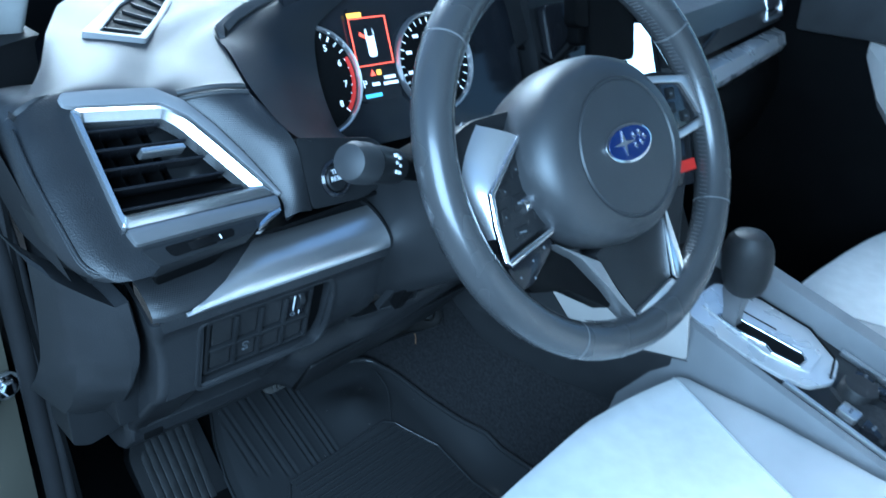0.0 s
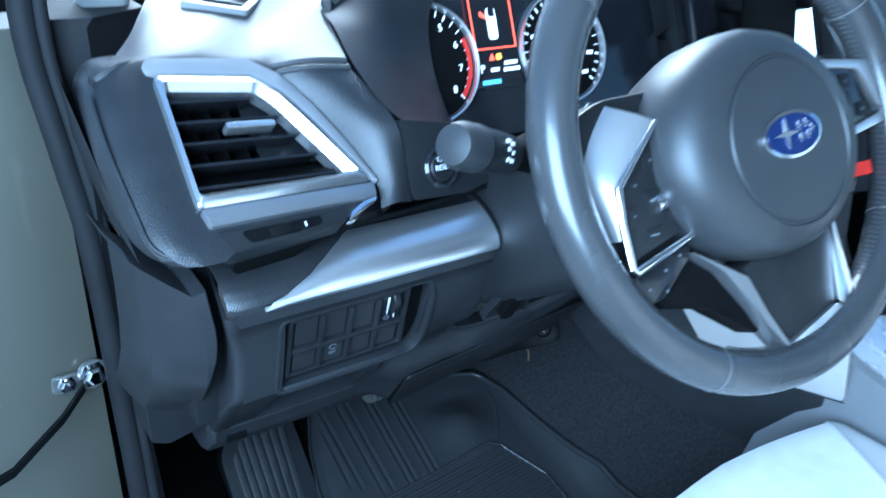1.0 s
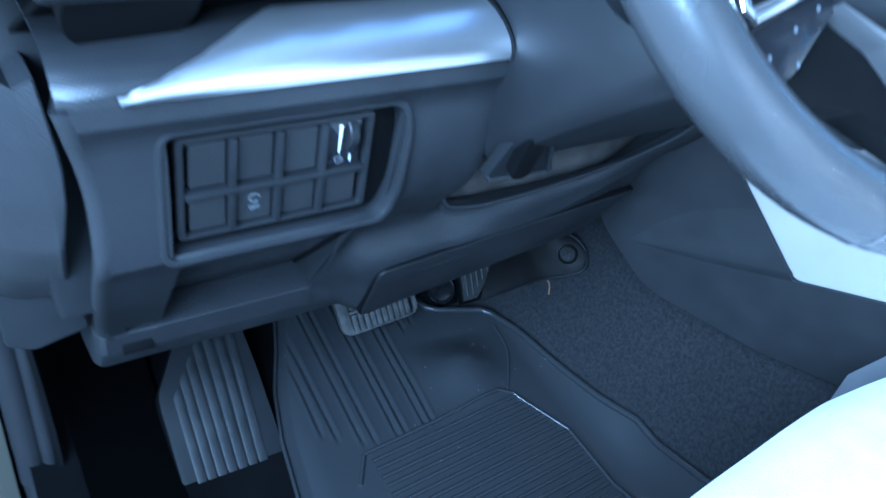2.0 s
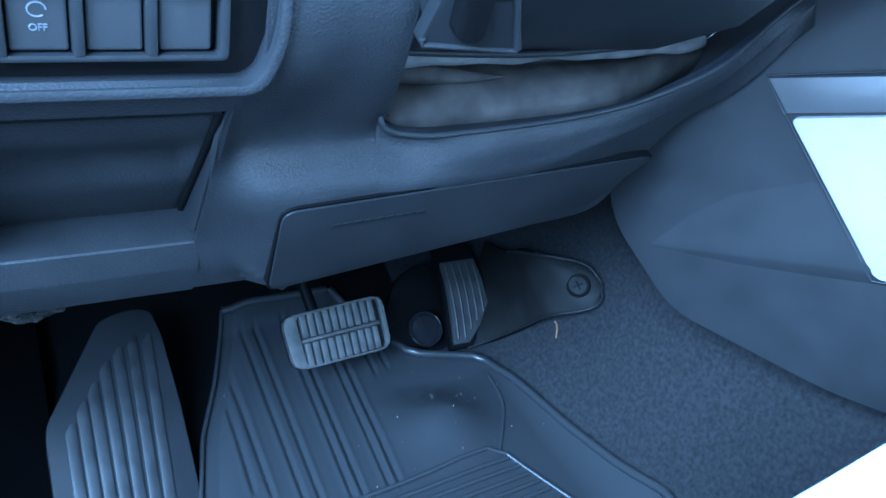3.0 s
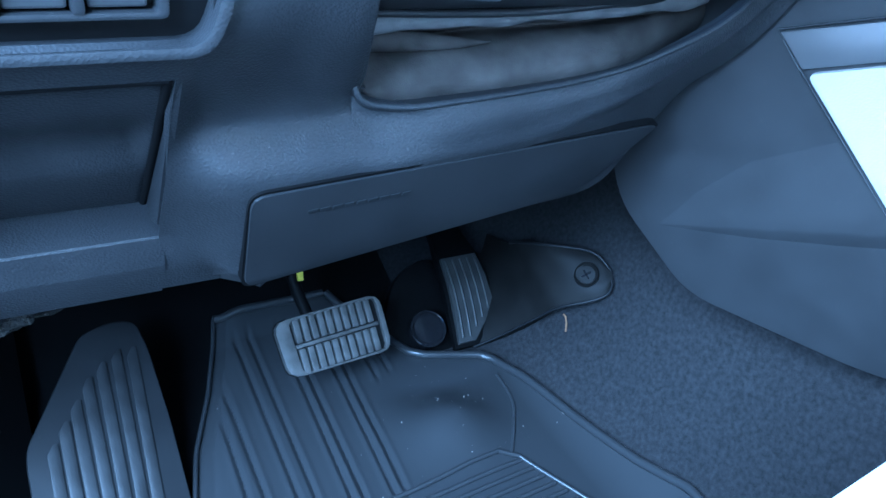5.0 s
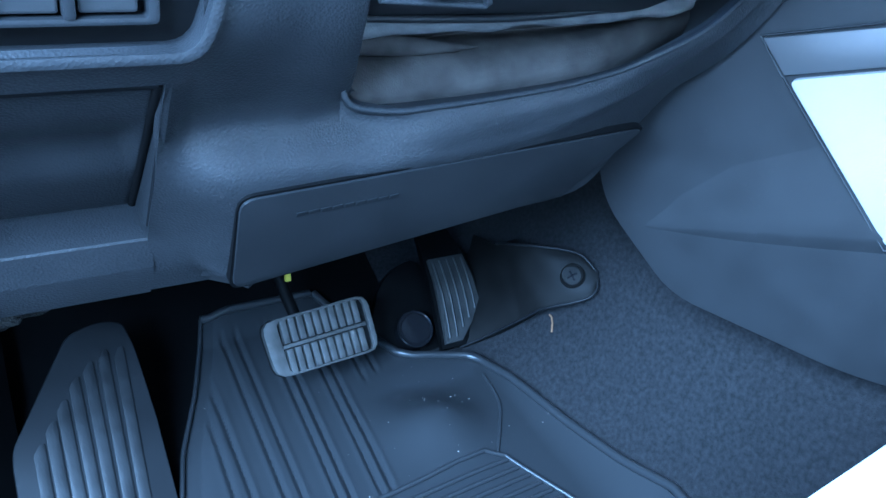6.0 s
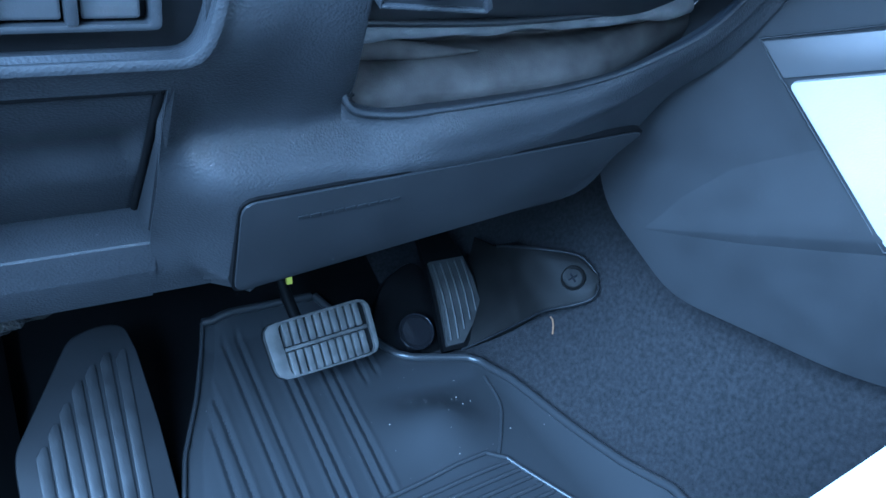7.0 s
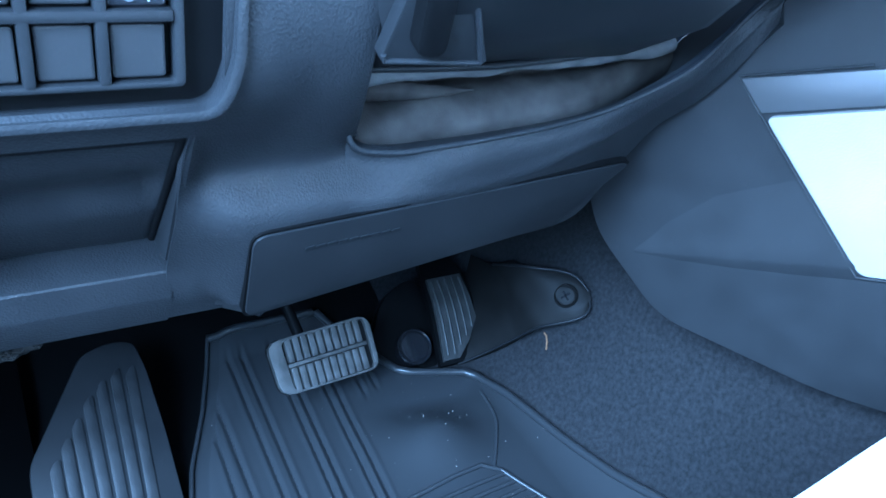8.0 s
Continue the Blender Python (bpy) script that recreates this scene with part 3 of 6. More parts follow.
part("red_frame", frame_prism([(0.041, 0.035), (0.092, 0.035), (0.092, 0.087), (0.041, 0.087)], [(0.0422, 0.0362), (0.0908, 0.0362), (0.0908, 0.0858), (0.0422, 0.0858)], -0.0078, -0.007), LIT_RED, disp, smooth=False, m=K)
part("car_symbol", prism(rounded([(0.0605, 0.044), (0.0715, 0.044), (0.0715, 0.075), (0.0605, 0.075)], 0.004), -0.0078, -0.007), LIT_WHITE, disp, m=K)
part("car_roof_symbol", prism(rounded([(0.062, 0.066), (0.070, 0.066), (0.0695, 0.078), (0.0625, 0.078)], 0.003), -0.0068, -0.0062), DIM, disp, m=K)
part("open_door_symbol", prism([(0.052, 0.068), (0.060, 0.064), (0.060, 0.067), (0.053, 0.072)], -0.0078, -0.007), LIT_RED, disp, smooth=False, m=K)
part("amber_flag", prism([(0.041, 0.0875), (0.060, 0.0875), (0.060, 0.0925), (0.041, 0.0925)], -0.0078, -0.007), LIT_AMBER, disp, smooth=False, m=K)
part("warning_symbol", prism(rounded([(0.056, 0.024), (0.063, 0.024), (0.0595, 0.031)], 0.001), -0.0078, -0.007), LIT_RED, disp, smooth=False, m=K)
part("belt_symbol", prism(rounded([(0.065, 0.024), (0.071, 0.024), (0.071, 0.030), (0.065, 0.030)], 0.002), -0.0078, -0.007), LIT_AMBER, disp, smooth=False, m=K)
lettering("lettering", "P", 0.011, LIT_WHITE, disp, K @ pose(0.046, 0.016, -0.0072))
for x0, x1, y0 in ((0.056, 0.066, 0.013), (0.074, 0.09, 0.0185), (0.072, 0.092, 0.012)):
    part("text_bar", box(x0, x1, y0, y0 + 0.0035, -0.0078, -0.007), LIT_WHITE, disp, smooth=False, m=K)
part("fuel_bar", box(0.044, 0.066, 0.001, 0.005, -0.0078, -0.007), LIT_BLUE, disp, smooth=False, m=K)
part("range_bar", box(0.066, 0.088, 0.001, 0.005, -0.0078, -0.007), DIM, disp, smooth=False, m=K)

# ---- lower fascia under the dash ----
LEFT_FACE = [(0.306, 0.2985), (0.3255, 0.2790), (0.3433, 0.2734), (0.346, 0.2710), (0.424, 0.190), (0.437, 0.172), (0.512, 0.150), (0.522, 0.141), (0.533, 0.139)]
RIGHT_FACE = [(0.305, 0.2720), (0.310, 0.2675), (0.350, 0.239), (0.358, 0.2335), (0.364, 0.2294), (0.368, 0.2262), (0.372, 0.2243), (0.3765, 0.2235), (0.381, 0.2239), (0.386, 0.2253), (0.391, 0.2268), (0.3955, 0.2282), (0.399, 0.2292), (0.4015, 0.2293), (0.405, 0.2275), (0.409, 0.2235), (0.416, 0.2140), (0.424, 0.2010), (0.437, 0.178), (0.512, 0.150), (0.522, 0.141), (0.533, 0.139)]
UNDER_FACE = [(0.405, 0.2275), (0.409, 0.2245), (0.416, 0.2170), (0.425, 0.2050), (0.436, 0.1895), (0.448, 0.1770), (0.462, 0.1670), (0.480, 0.1590), (0.512, 0.150), (0.522, 0.141), (0.533, 0.139)]


def raw_face_y(x, z):
    start = -0.190 + 0.004 * max(0.0, min(1.0, (0.37 - z) / 0.02)) + max(0.0, 0.3433 - z)
    end = -0.180 + 0.024 * max(0.0, min(1.0, (0.40 - z) / 0.05))
    s = max(0.0, min(1.0, (x - start) / max(0.006, end - start)))
    q = max(0.0, min(1.0, (x + 0.168) / 0.028)) if z > 0.405 else 0.0
    y = (1 - s) * along(LEFT_FACE, z) + s * ((1 - q) * along(RIGHT_FACE, z) + q * along(UNDER_FACE, z))
    y += 0.0843 * max(0.0, x + 0.153) * max(0.0, min(1.0, (0.42 - z) / 0.02))
    y += 0.5 * max(0.0, -0.342 - x) + (0.6 * max(0.0, x + 0.112) if z > 0.404 else 0.0)
    return y


def face_y(x, z):
    """The panel's face, with its edges softened below the switches."""
    k = max(0.0, min(1.0, (0.50 - z) / 0.02)) * max(0.0, min(1.0, (z - 0.318) / 0.01)) * max(0.0, min(1.0, (x + 0.196) / 0.006))
    if k == 0:
        return raw_face_y(x, z)
    near = sum(raw_face_y(x + 0.0032 * i, z + 0.0040 * j) for i in (-2, -1, 0, 1, 2) for j in (-2, -1, 0, 1, 2)) / 25
    return (1 - k) * raw_face_y(x, z) + k * near


fascia = thing("lower_fascia", (-0.2, 0.2, 0.4), "dark grained lower dash panel with switch bank and coin tray", "dash panel")
def left_x(z):
    """The panel's outer edge, which draws in towards its foot."""
    return along([(0.336, -0.3300), (0.36, -0.3340), (0.40, -0.3380), (0.43, -0.3390), (0.46, -0.3385), (0.48, -0.3390), (0.4985, -0.3415), (0.513, -0.3450), (0.533, -0.3500)], z)


# the inner edge, beside the column's opening
RIGHT_X = [(0.318, -0.1005), (0.4125, -0.1005), (0.416, -0.0992), (0.42, -0.1005), (0.425, -0.1033), (0.43, -0.106), (0.44, -0.110), (0.45, -0.1122), (0.46, -0.113), (0.47, -0.113), (0.48, -0.112), (0.50, -0.1085), (0.512, -0.106), (0.533, -0.104)]


def face_point(x, z):
    if x < -0.30:
        x = -0.30 + (x + 0.30) * (-0.30 - left_x(z)) / 0.052
    if x > -0.14:
        x = -0.14 + (x + 0.14) * (along(RIGHT_X, z) + 0.14) / 0.036
    if x > -0.14:
        z = max(z, 0.3175)
    return Vector((x, face_y(max(x, -0.342), z), z))


part("face", sheet(lambda x, z: face_point(x, z), [-0.352, -0.349, -0.344, -0.336, -0.322, -0.310, -0.30, -0.27, -0.24, -0.21, -0.190, -0.188, -0.186, -0.184, -0.182, -0.180, -0.178, -0.175, -0.172, -0.169, -0.166, -0.162, -0.157, -0.15, -0.143, -0.135, -0.127, -0.12, -0.112, -0.107, -0.104],
                   [0.309, 0.313, 0.318, 0.322, 0.3255, 0.33, 0.335, 0.339, 0.3433, 0.346, 0.352, 0.358, 0.364, 0.368, 0.372, 0.3765, 0.381, 0.386, 0.391, 0.3955, 0.399, 0.4015, 0.405, 0.409, 0.416, 0.424, 0.430, 0.437, 0.443, 0.45, 0.458, 0.47, 0.49, 0.505, 0.512, 0.518, 0.522, 0.528, 0.533], 0.003,
                   skip=lambda x, z: (-0.310 < x < -0.178 and 0.437 < z < 0.512) or (-0.30 < x < -0.190 and 0.352 < z < 0.424) or (-0.336 < x < -0.190 and z < 0.352) or (x < -0.190 and z < 0.33)), PLASTIC, fascia)
part("return_edge", sheet(lambda z, a: face_point(-0.352, z) + (Vector((-0.007 * math.sin(a), 0.007 * (1 - math.cos(a)), 0)) if a < 1.58 else Vector((-0.007 + 0.02 * (a - 1.57), 0.007 + 0.1 * (a - 1.57), 0))), span(0.336, 0.531, 20), [0, 0.25, 0.5, 0.75, 1.0, 1.25, 1.57, 1.9, 2.5], 0.003, out=(-1, -0.3, 0)), PLASTIC, fascia)
part("inner_edge", sheet(lambda z, s: face_point(-0.104, z) + Vector((0.0025 * math.sin(min(s, 1.57)) - 0.002 * max(0, s - 1.57), 0.0025 * (1 - math.cos(min(s, 1.57))) + 0.1 * max(0, s - 1.57), 0)), [0.411] + span(0.416, 0.53, 24), [0, 0.3, 0.6, 0.9, 1.2, 1.57, 1.7, 2.5], 0.003, out=(1, -0.5, 0)), PLASTIC, fascia)
# rolled top with silver trim and its end cap
roll = [(0.139, 0.533), (0.1385, 0.5375), (0.1405, 0.542), (0.146, 0.548), (0.155, 0.5545), (0.166, 0.560), (0.18, 0.564), (0.21, 0.570), (0.26, 0.574)]


def roll_at(s, lift=0.0):
    t = s * (len(roll) - 1)
    i = min(int(t), len(roll) - 2)
    a, b = Vector(roll[i]), Vector(roll[i + 1])
    p, d = a.lerp(b, t - i), (b - a).normalized()
    return p + Vector((-d.y, d.x)) * lift


part("rolled_top", sheet(lambda x, s: (x, roll_at(s).x + 0.5 * max(0, -0.345 - x), roll_at(s).y), [-0.354, -0.345] + span(-0.33, -0.118, 12), span(0, 1, 24), 0.003), TWILL, fascia, "twill-embossed dark skin")


def trim_u(u, s):
    x = -0.329 + 0.210 * u
    reach = min(1.0, 0.10 + 0.95 * u / 0.42) * 0.66
    p = roll_at(0.02 + reach * s, 0.0035 + 0.0015 * math.sin(math.pi * s))
    return (x, p.x, p.y)


part("silver_trim", sheet(trim_u, [0, 0.005, 0.015] + span(0.03, 1, 36), span(0, 1, 20), 0.0035), SILVER, fascia, "brushed silver trim strip")
part("trim_end_cap", sheet(lambda x, s: (x, roll_at(s * 0.8, 0.0045).x + 0.8 * max(0, x + 0.110), roll_at(s * 0.8, 0.0045).y), [-0.119, -0.116, -0.111, -0.107, -0.104], span(0, 1, 16), 0.004), SMOOTH, fascia)
part("trim_groove", sheet(lambda x, s: (x, roll_at(s * 0.7, 0.0052).x, roll_at(s * 0.7, 0.0052).y), [-0.1165, -0.1145], span(0, 1, 16), 0.001), BLACK, fascia)

# end cover beside the door
cover = thing("dash_end_cover", (-0.375, 0.2, 0.5), "dark plastic end cover of the dashboard beside the door", "trim cover")
XZ = Matrix(((1, 0, 0, 0), (0, 0, 1, 0), (0, 1, 0, 0), (0, 0, 0, 1)))
COVER_RIDGE = [(0.386, -0.3540, 0.2640), (0.41, -0.3570, 0.2340), (0.44, -0.3580, 0.2060), (0.47, -0.3585, 0.1920), (0.50, -0.3615, 0.1860), (0.534, -0.3660, 0.1850)]


def cover_point(k, z):
    """The cover: an outer flank, a slanted face, a ridge and a narrow facet that runs out below; its top turns in."""
    turn = max(0.0, z - 0.534) / 0.01
    zz = min(z, 0.534)
    x, y = along([(a, b) for a, b, c in COVER_RIDGE], zz), along([(a, c) for a, b, c in COVER_RIDGE], zz)
    h = (zz - 0.386) / 0.148
    wide = 0.003 + 0.0065 * max(0.0, min(1.0, (zz - 0.44) / 0.05))
    cols = [(-0.402, y + 0.085, 0.02), (-0.3965, y + 0.045, 0.018), (-0.3925, y + 0.020 + 0.013 * h, 0.016), (-0.379, y + 0.009 + 0.006 * h, 0.0075), (x - 0.001, y + 0.001, 0.0006), (x, y, 0.0), (x + 0.001, y - 0.001, 0.0005), (x + wide - 0.001, y - 0.0055 * wide / 0.0095, 0.004), (x + wide, y - 0.005 * wide / 0.0095, 0.0045), (x + wide + 0.001, y + 0.004, 0.0045), (x + wide + 0.001, y + 0.09, 0.0045)]
    px, py, dz = cols[k]
    return Vector((px, py + 0.07 * turn, zz + dz * h + 0.003 * min(1.0, 3 * turn)))


part("shell", sheet(cover_point, list(range(11)), [0.386, 0.389, 0.395] + span(0.40, 0.53, 22) + [0.533, 0.534, 0.5348, 0.537, 0.544], 0.002, out=(-0.3, -1.0, 0.2)), PLASTIC, cover)
part("recess", prism([(-0.372, 0.60), (-0.30, 0.60), (-0.330, 0.53), (-0.330, 0.445), (-0.336, 0.385), (-0.362, 0.385)], 0.232, 0.40, 0.004), SMOOTH, cover, m=XZ)
part("lower_flap", prism(rounded([(-0.392, 0.392), (-0.347, 0.380), (-0.3425, 0.352), (-0.3766, 0.345), (-0.392, 0.352)], 0.004), 0.278, 0.33, 0.003, 3), SMOOTH, cover, m=XZ)

# switch bank
SW = axes((-0.310, 0.1725, 0.437), (-0.178, 0.1725, 0.437), (-0.310, 0.1505, 0.512))
bank = thing("switch_bank", SW @ Vector((0.066, 0.039, 0)), "recessed bank of dark dash switches with a dimmer wheel", "switch panel")
hole = rounded([(0.0, 0.0), (0.128, 0.0), (0.135, 0.02), (0.136, 0.06), (0.130, 0.078), (0.0, 0.078)], 0.008)
wide = rounded([(-0.004, -0.0045), (0.131, -0.0045), (0.1395, 0.016), (0.141, 0.062), (0.134, 0.0815), (-0.004, 0.081)], 0.011)
part("rim", frame_prism(wide, hole, -0.014, 0.0015, 0.0016), PLASTIC, bank, m=SW)
part("backing", prism([(-0.004, -0.004), (0.138, -0.004), (0.138, 0.082), (-0.004, 0.082)], -0.03, -0.0135), BLACK, bank, m=SW)
part("carrier", frame_prism(rounded([(0.007, 0.0085), (0.117, 0.0085), (0.117, 0.073), (0.007, 0.073)], 0.003), rounded([(0.011, 0.0112), (0.113, 0.0112), (0.113, 0.069), (0.011, 0.069)], 0.0015), -0.0135, -0.004, 0.001), SMOOTH, bank, m=SW)
part("cross_rail", box(0.011, 0.113, 0.0342, 0.0388, -0.0135, -0.0028, 0.0014), SMOOTH, bank, m=SW)
for i in range(3):
    x = 0.011 + 0.0255 * (i + 1)
    part("rail", box(x - 0.0022, x + 0.0022, 0.0108, 0.069, -0.0135, -0.0030, 0.0014), SMOOTH, bank, m=SW)
for i in range(4):
    x = 0.011 + 0.0255 * i + 0.0030
    for j, (y0, y1) in enumerate(((0.0124, 0.0328), (0.0402, 0.0675))):
        if j == 1 and i == 3:
            continue
        key = part("switch", prism(rounded([(x, y0), (x + 0.0195, y0), (x + 0.0195, y1), (x, y1)], 0.0014), -0.0135, -0.0062, 0.0010), SWITCH, bank, smooth=False, m=SW)
        if j == 0 and i == 1:
            lettering("lettering", "OFF", 0.0036, PRINT, key, SW @ pose(x + 0.0098, y0 + 0.0085, -0.0060))
            part("symbol", tube([SW @ Vector((x + 0.0098 + 0.0030 * math.cos(a), y0 + 0.0150 + 0.0026 * math.sin(a), -0.0061)) for a in span(0, 5.4, 16)], 0.0003, 6), PRINT, key)
wx = 0.011 + 0.0255 * 3 + 0.0026
dimmer = part("dimmer", prism(rounded([(wx, 0.0395), (wx + 0.0205, 0.0395), (wx + 0.0205, 0.0682), (wx, 0.0682)], 0.0015), -0.0135, -0.006, 0.001), GLOSS, bank, "gloss dimmer switch with white marks", m=SW)
part("wheel", lathe([(0.0, -0.003), (0.0105, -0.003), (0.0112, -0.002), (0.0112, 0.002), (0.0105, 0.003), (0.0, 0.003)], 28), SMOOTH, dimmer, m=SW @ pose(wx + 0.0145, 0.058, -0.012, 0, 90, 0))
part("scale_mark", prism([(wx + 0.007, 0.048), (wx + 0.0075, 0.048), (wx + 0.0083, 0.066), (wx + 0.0066, 0.066)], -0.0058, -0.0053), WHITE, dimmer, smooth=False, m=SW)
part("dot_mark", lathe([(0, 0), (0.001, 0), (0.001, 0.0005), (0, 0.0005)], 14), WHITE, dimmer, m=SW @ pose(wx + 0.0125, 0.057, -0.0058))
part("lamp_mark", tube([SW @ Vector((wx + 0.0075 + 0.0024 * math.cos(a), 0.0435 + 0.002 * math.sin(a), -0.0056)) for a in span(0, 6.28, 14)], 0.0003, 6), PRINT, dimmer)
part("line_mark", box(wx + 0.0142, wx + 0.0147, 0.0415, 0.046, -0.0058, -0.0053), WHITE, dimmer, smooth=False, m=SW)

# coin tray: recess, end wall and rolled lip
POCKET = [(0.3460, 0.3120), (0.3500, 0.3050), (0.3580, 0.2932), (0.3700, 0.2754), (0.3760, 0.2664), (0.3795, 0.2614), (0.3825, 0.2588), (0.3880, 0.2556), (0.3940, 0.2520), (0.3985, 0.2465), (0.4025, 0.2380), (0.4055, 0.2275), (0.4085, 0.2190), (0.4140, 0.2098), (0.4240, 0.1950)]


def pocket_y(x, z):
    """The tray's face: hollowed, but for a flat margin at its inner end."""
    k = max(0.0, min(1.0, (-0.1938 - x) / (0.0015 + 0.36 * max(0.0, z - 0.381))))
    flat_y = along([(0.3460, 0.3120), (0.4240, 0.1950)], z)
    return (1 - k) * flat_y + k * along(POCKET, z)


tray = thing("coin_tray", (-0.245, 0.29, 0.36), "open dark coin tray with a grained lip", "tray")
part("backing", sheet(lambda x, z: (x, pocket_y(x, z), z), span(-0.305, -0.208, 8) + span(-0.2065, -0.1885, 16), [z for z, y in POCKET], 0.003), PLASTIC, tray)
part("end_wall", prism([(0.1935, 0.424), (0.270, 0.350), (0.345, 0.346), (0.30, 0.424)], -0.1905, -0.1870), PLASTIC, tray, m=Matrix(((0, 0, 1, 0), (1, 0, 0, 0), (0, 1, 0, 0), (0, 0, 0, 1))))
part("end_wall", prism([(0.195, 0.424), (0.275, 0.352), (0.345, 0.35), (0.30, 0.424)], -0.304, -0.300), PLASTIC, tray, m=Matrix(((0, 0, 1, 0), (1, 0, 0, 0), (0, 1, 0, 0), (0, 0, 0, 1))))
LIP = ((0.345, 0.3575), (0.299, 0.3572), (0.2945, 0.3566), (0.2920, 0.3552), (0.2750, 0.3443), (0.2738, 0.3434), (0.2735, 0.3421), (0.2783, 0.3272), (0.2790, 0.3258), (0.2975, 0.3072), (0.302, 0.3060), (0.345, 0.305))
part("lip", loft([[(x, y + dy, z) for y, z in LIP] for x, dy in ((-0.341, 0.010), (-0.338, 0.002), (-0.335, 0.0), (-0.3, 0), (-0.25, 0), (-0.2, 0), (-0.1875, 0.0))]), PLASTIC, tray)
for line in (((-0.302, 0.1935, 0.4242), (-0.1925, 0.1935, 0.4242)), ((-0.1925, 0.1935, 0.4242), (-0.1922, 0.223, 0.4045), (-0.1920, 0.2535, 0.384), (-0.1918, 0.2885, 0.3605), (-0.1915, 0.299, 0.3535))):
    part("gap_line", tube(curve_points(line, 10), 0.0019, 6), BLACK, tray)
part("latch_recess", box(-0.325, -0.305, 0.276, 0.28, 0.325, 0.334, 0.001), BLACK, tray)

# knee band under the column and its cover
band_top = curve_points([(-0.1015, 0.2055, 0.4130), (-0.0998, 0.206, 0.4085), (-0.0955, 0.207, 0.4050), (-0.088, 0.208, 0.4030), (-0.07, 0.2095, 0.4017), (-0.043, 0.211, 0.404), (-0.009, 0.212, 0.406), (0.028, 0.212, 0.409), (0.064, 0.211, 0.4145), (0.091, 0.206, 0.424), (0.116, 0.202, 0.435), (0.137, 0.20, 0.449), (0.153, 0.192, 0.467), (0.165, 0.178, 0.485)], 48)
band_low = curve_points([(-0.1015, 0.2665, 0.317), (-0.07, 0.267, 0.320), (-0.03, 0.268, 0.324), (0.02, 0.270, 0.328), (0.079, 0.271, 0.334), (0.102, 0.262, 0.357), (0.120, 0.260, 0.375), (0.140, 0.252, 0.396), (0.153, 0.232, 0.412), (0.159, 0.210, 0.431), (0.163, 0.180, 0.463)], 48)


def band(i, s):
    p = band_top[i].lerp(band_low[i], s)
    w = max(0.0, min(1.0, (-0.03 - p.x) / 0.075))
    w = w * w * (3 - 2 * w)
    q = band_top[0].lerp(band_low[0], s)
    join = face_y(-0.101, q.z) - q.y
    fade = 1 - 0.75 * max(0.0, min(1.0, (p.x - 0.05) / 0.08))
    back = max(0.0, (0.37 - s) / 0.37) ** 1.9 * fade
    nose = 0.002 * math.exp(-((s - 0.38) / 0.06) ** 2) * fade
    return p + Vector((0, w * join + (1 - w) * (0.015 * back - nose), -0.002 * back * (1 - w)))


knee = thing("knee_bolster", (0.05, 0.25, 0.35), "dark grained knee panel under the steering column", "dash panel")
part("band", sheet(band, list(range(49)), [0, 0.02, 0.04, 0.07, 0.1, 0.14, 0.18, 0.22, 0.26, 0.3, 0.33, 0.36, 0.39, 0.42, 0.46] + span(0.5, 1, 6), 0.008), PLASTIC, knee)
part("opening_lip", tube([Vector(band(i, 0.0)) + Vector((0, -0.0002, 0.0002)) for i in range(49)], 0.0017, 14), PLASTIC, knee)
part("inner_shelf", sheet(lambda i, s: Vector(band(i, 0.0)) + Vector((0, 0.020 * s * (1 - 0.85 * max(0.0, min(1.0, (i - 12) / 16))), 0.0012 + 0.001 * s)), list(range(49)), span(0, 1, 4), 0.002, out=(0, 0, 1)), SMOOTH, knee)
KN = axes((-0.153, 0.2655, 0.313), (0.063, 0.2690, 0.3345), (-0.154, 0.2315, 0.361))
part("airbag_cover", prism(rounded([(0.0, 0.0), (0.2175, 0.0), (0.264, 0.044), (0.258, 0.0462), (0.002, 0.0672)], 0.008), -0.004, 0.0022, 0.0009), SMOOTH, knee, "smooth airbag cover with embossed bars", m=KN)
part("seam", frame_prism(rounded([(-0.0016, -0.002), (0.2185, -0.002), (0.2665, 0.045), (0.2595, 0.0476), (0.001, 0.0688)], 0.009), rounded([(0.0, 0.0), (0.2175, 0.0), (0.264, 0.044), (0.258, 0.0462), (0.002, 0.0672)], 0.008), -0.004, 0.0008), BLACK, knee, m=KN)
for i in range(9):
    part("embossed_bar", box(0.031 + 0.0066 * i, 0.036 + 0.0066 * i, 0.0475 - 0.0006 * i, 0.0495 - 0.0006 * i, 0.0022, 0.0027), SMOOTH, knee, smooth=False, m=KN)

# ---- steering column ----
column = thing("steering_column", (0.0, 0.15, 0.55), "dark plastic steering column shroud with grey cloth boot", "steering column")


def shroud_section(y, zc, w, h, cx=0.0):
    pts = rounded([(-w, -h), (w * 0.9, -h), (w, -h * 0.6), (w, h * 0.7), (w * 0.8, h), (-w * 0.8, h), (-w, h * 0.7), (-w * 1.06, -h * 0.55)], 0.02, 3)
    return [(cx + px, y + 0.3 * pz, zc + pz) for px, pz in pts]


part("shroud", loft([shroud_section(0.045, 0.600, 0.072, 0.055), shroud_section(0.055, 0.596, 0.080, 0.063), shroud_section(0.12, 0.565, 0.100, 0.068, -0.012), shroud_section(0.18, 0.528, 0.104, 0.066, -0.008), shroud_section(0.235, 0.505, 0.098, 0.058, -0.002), shroud_section(0.30, 0.49, 0.09, 0.05)]), SMOOTH, column)
part("shroud_seam", tube([(-0.06, 0.236, 0.452), (-0.03, 0.228, 0.452), (-0.03, 0.16, 0.487)], 0.0015, 6), GLOSS, column)
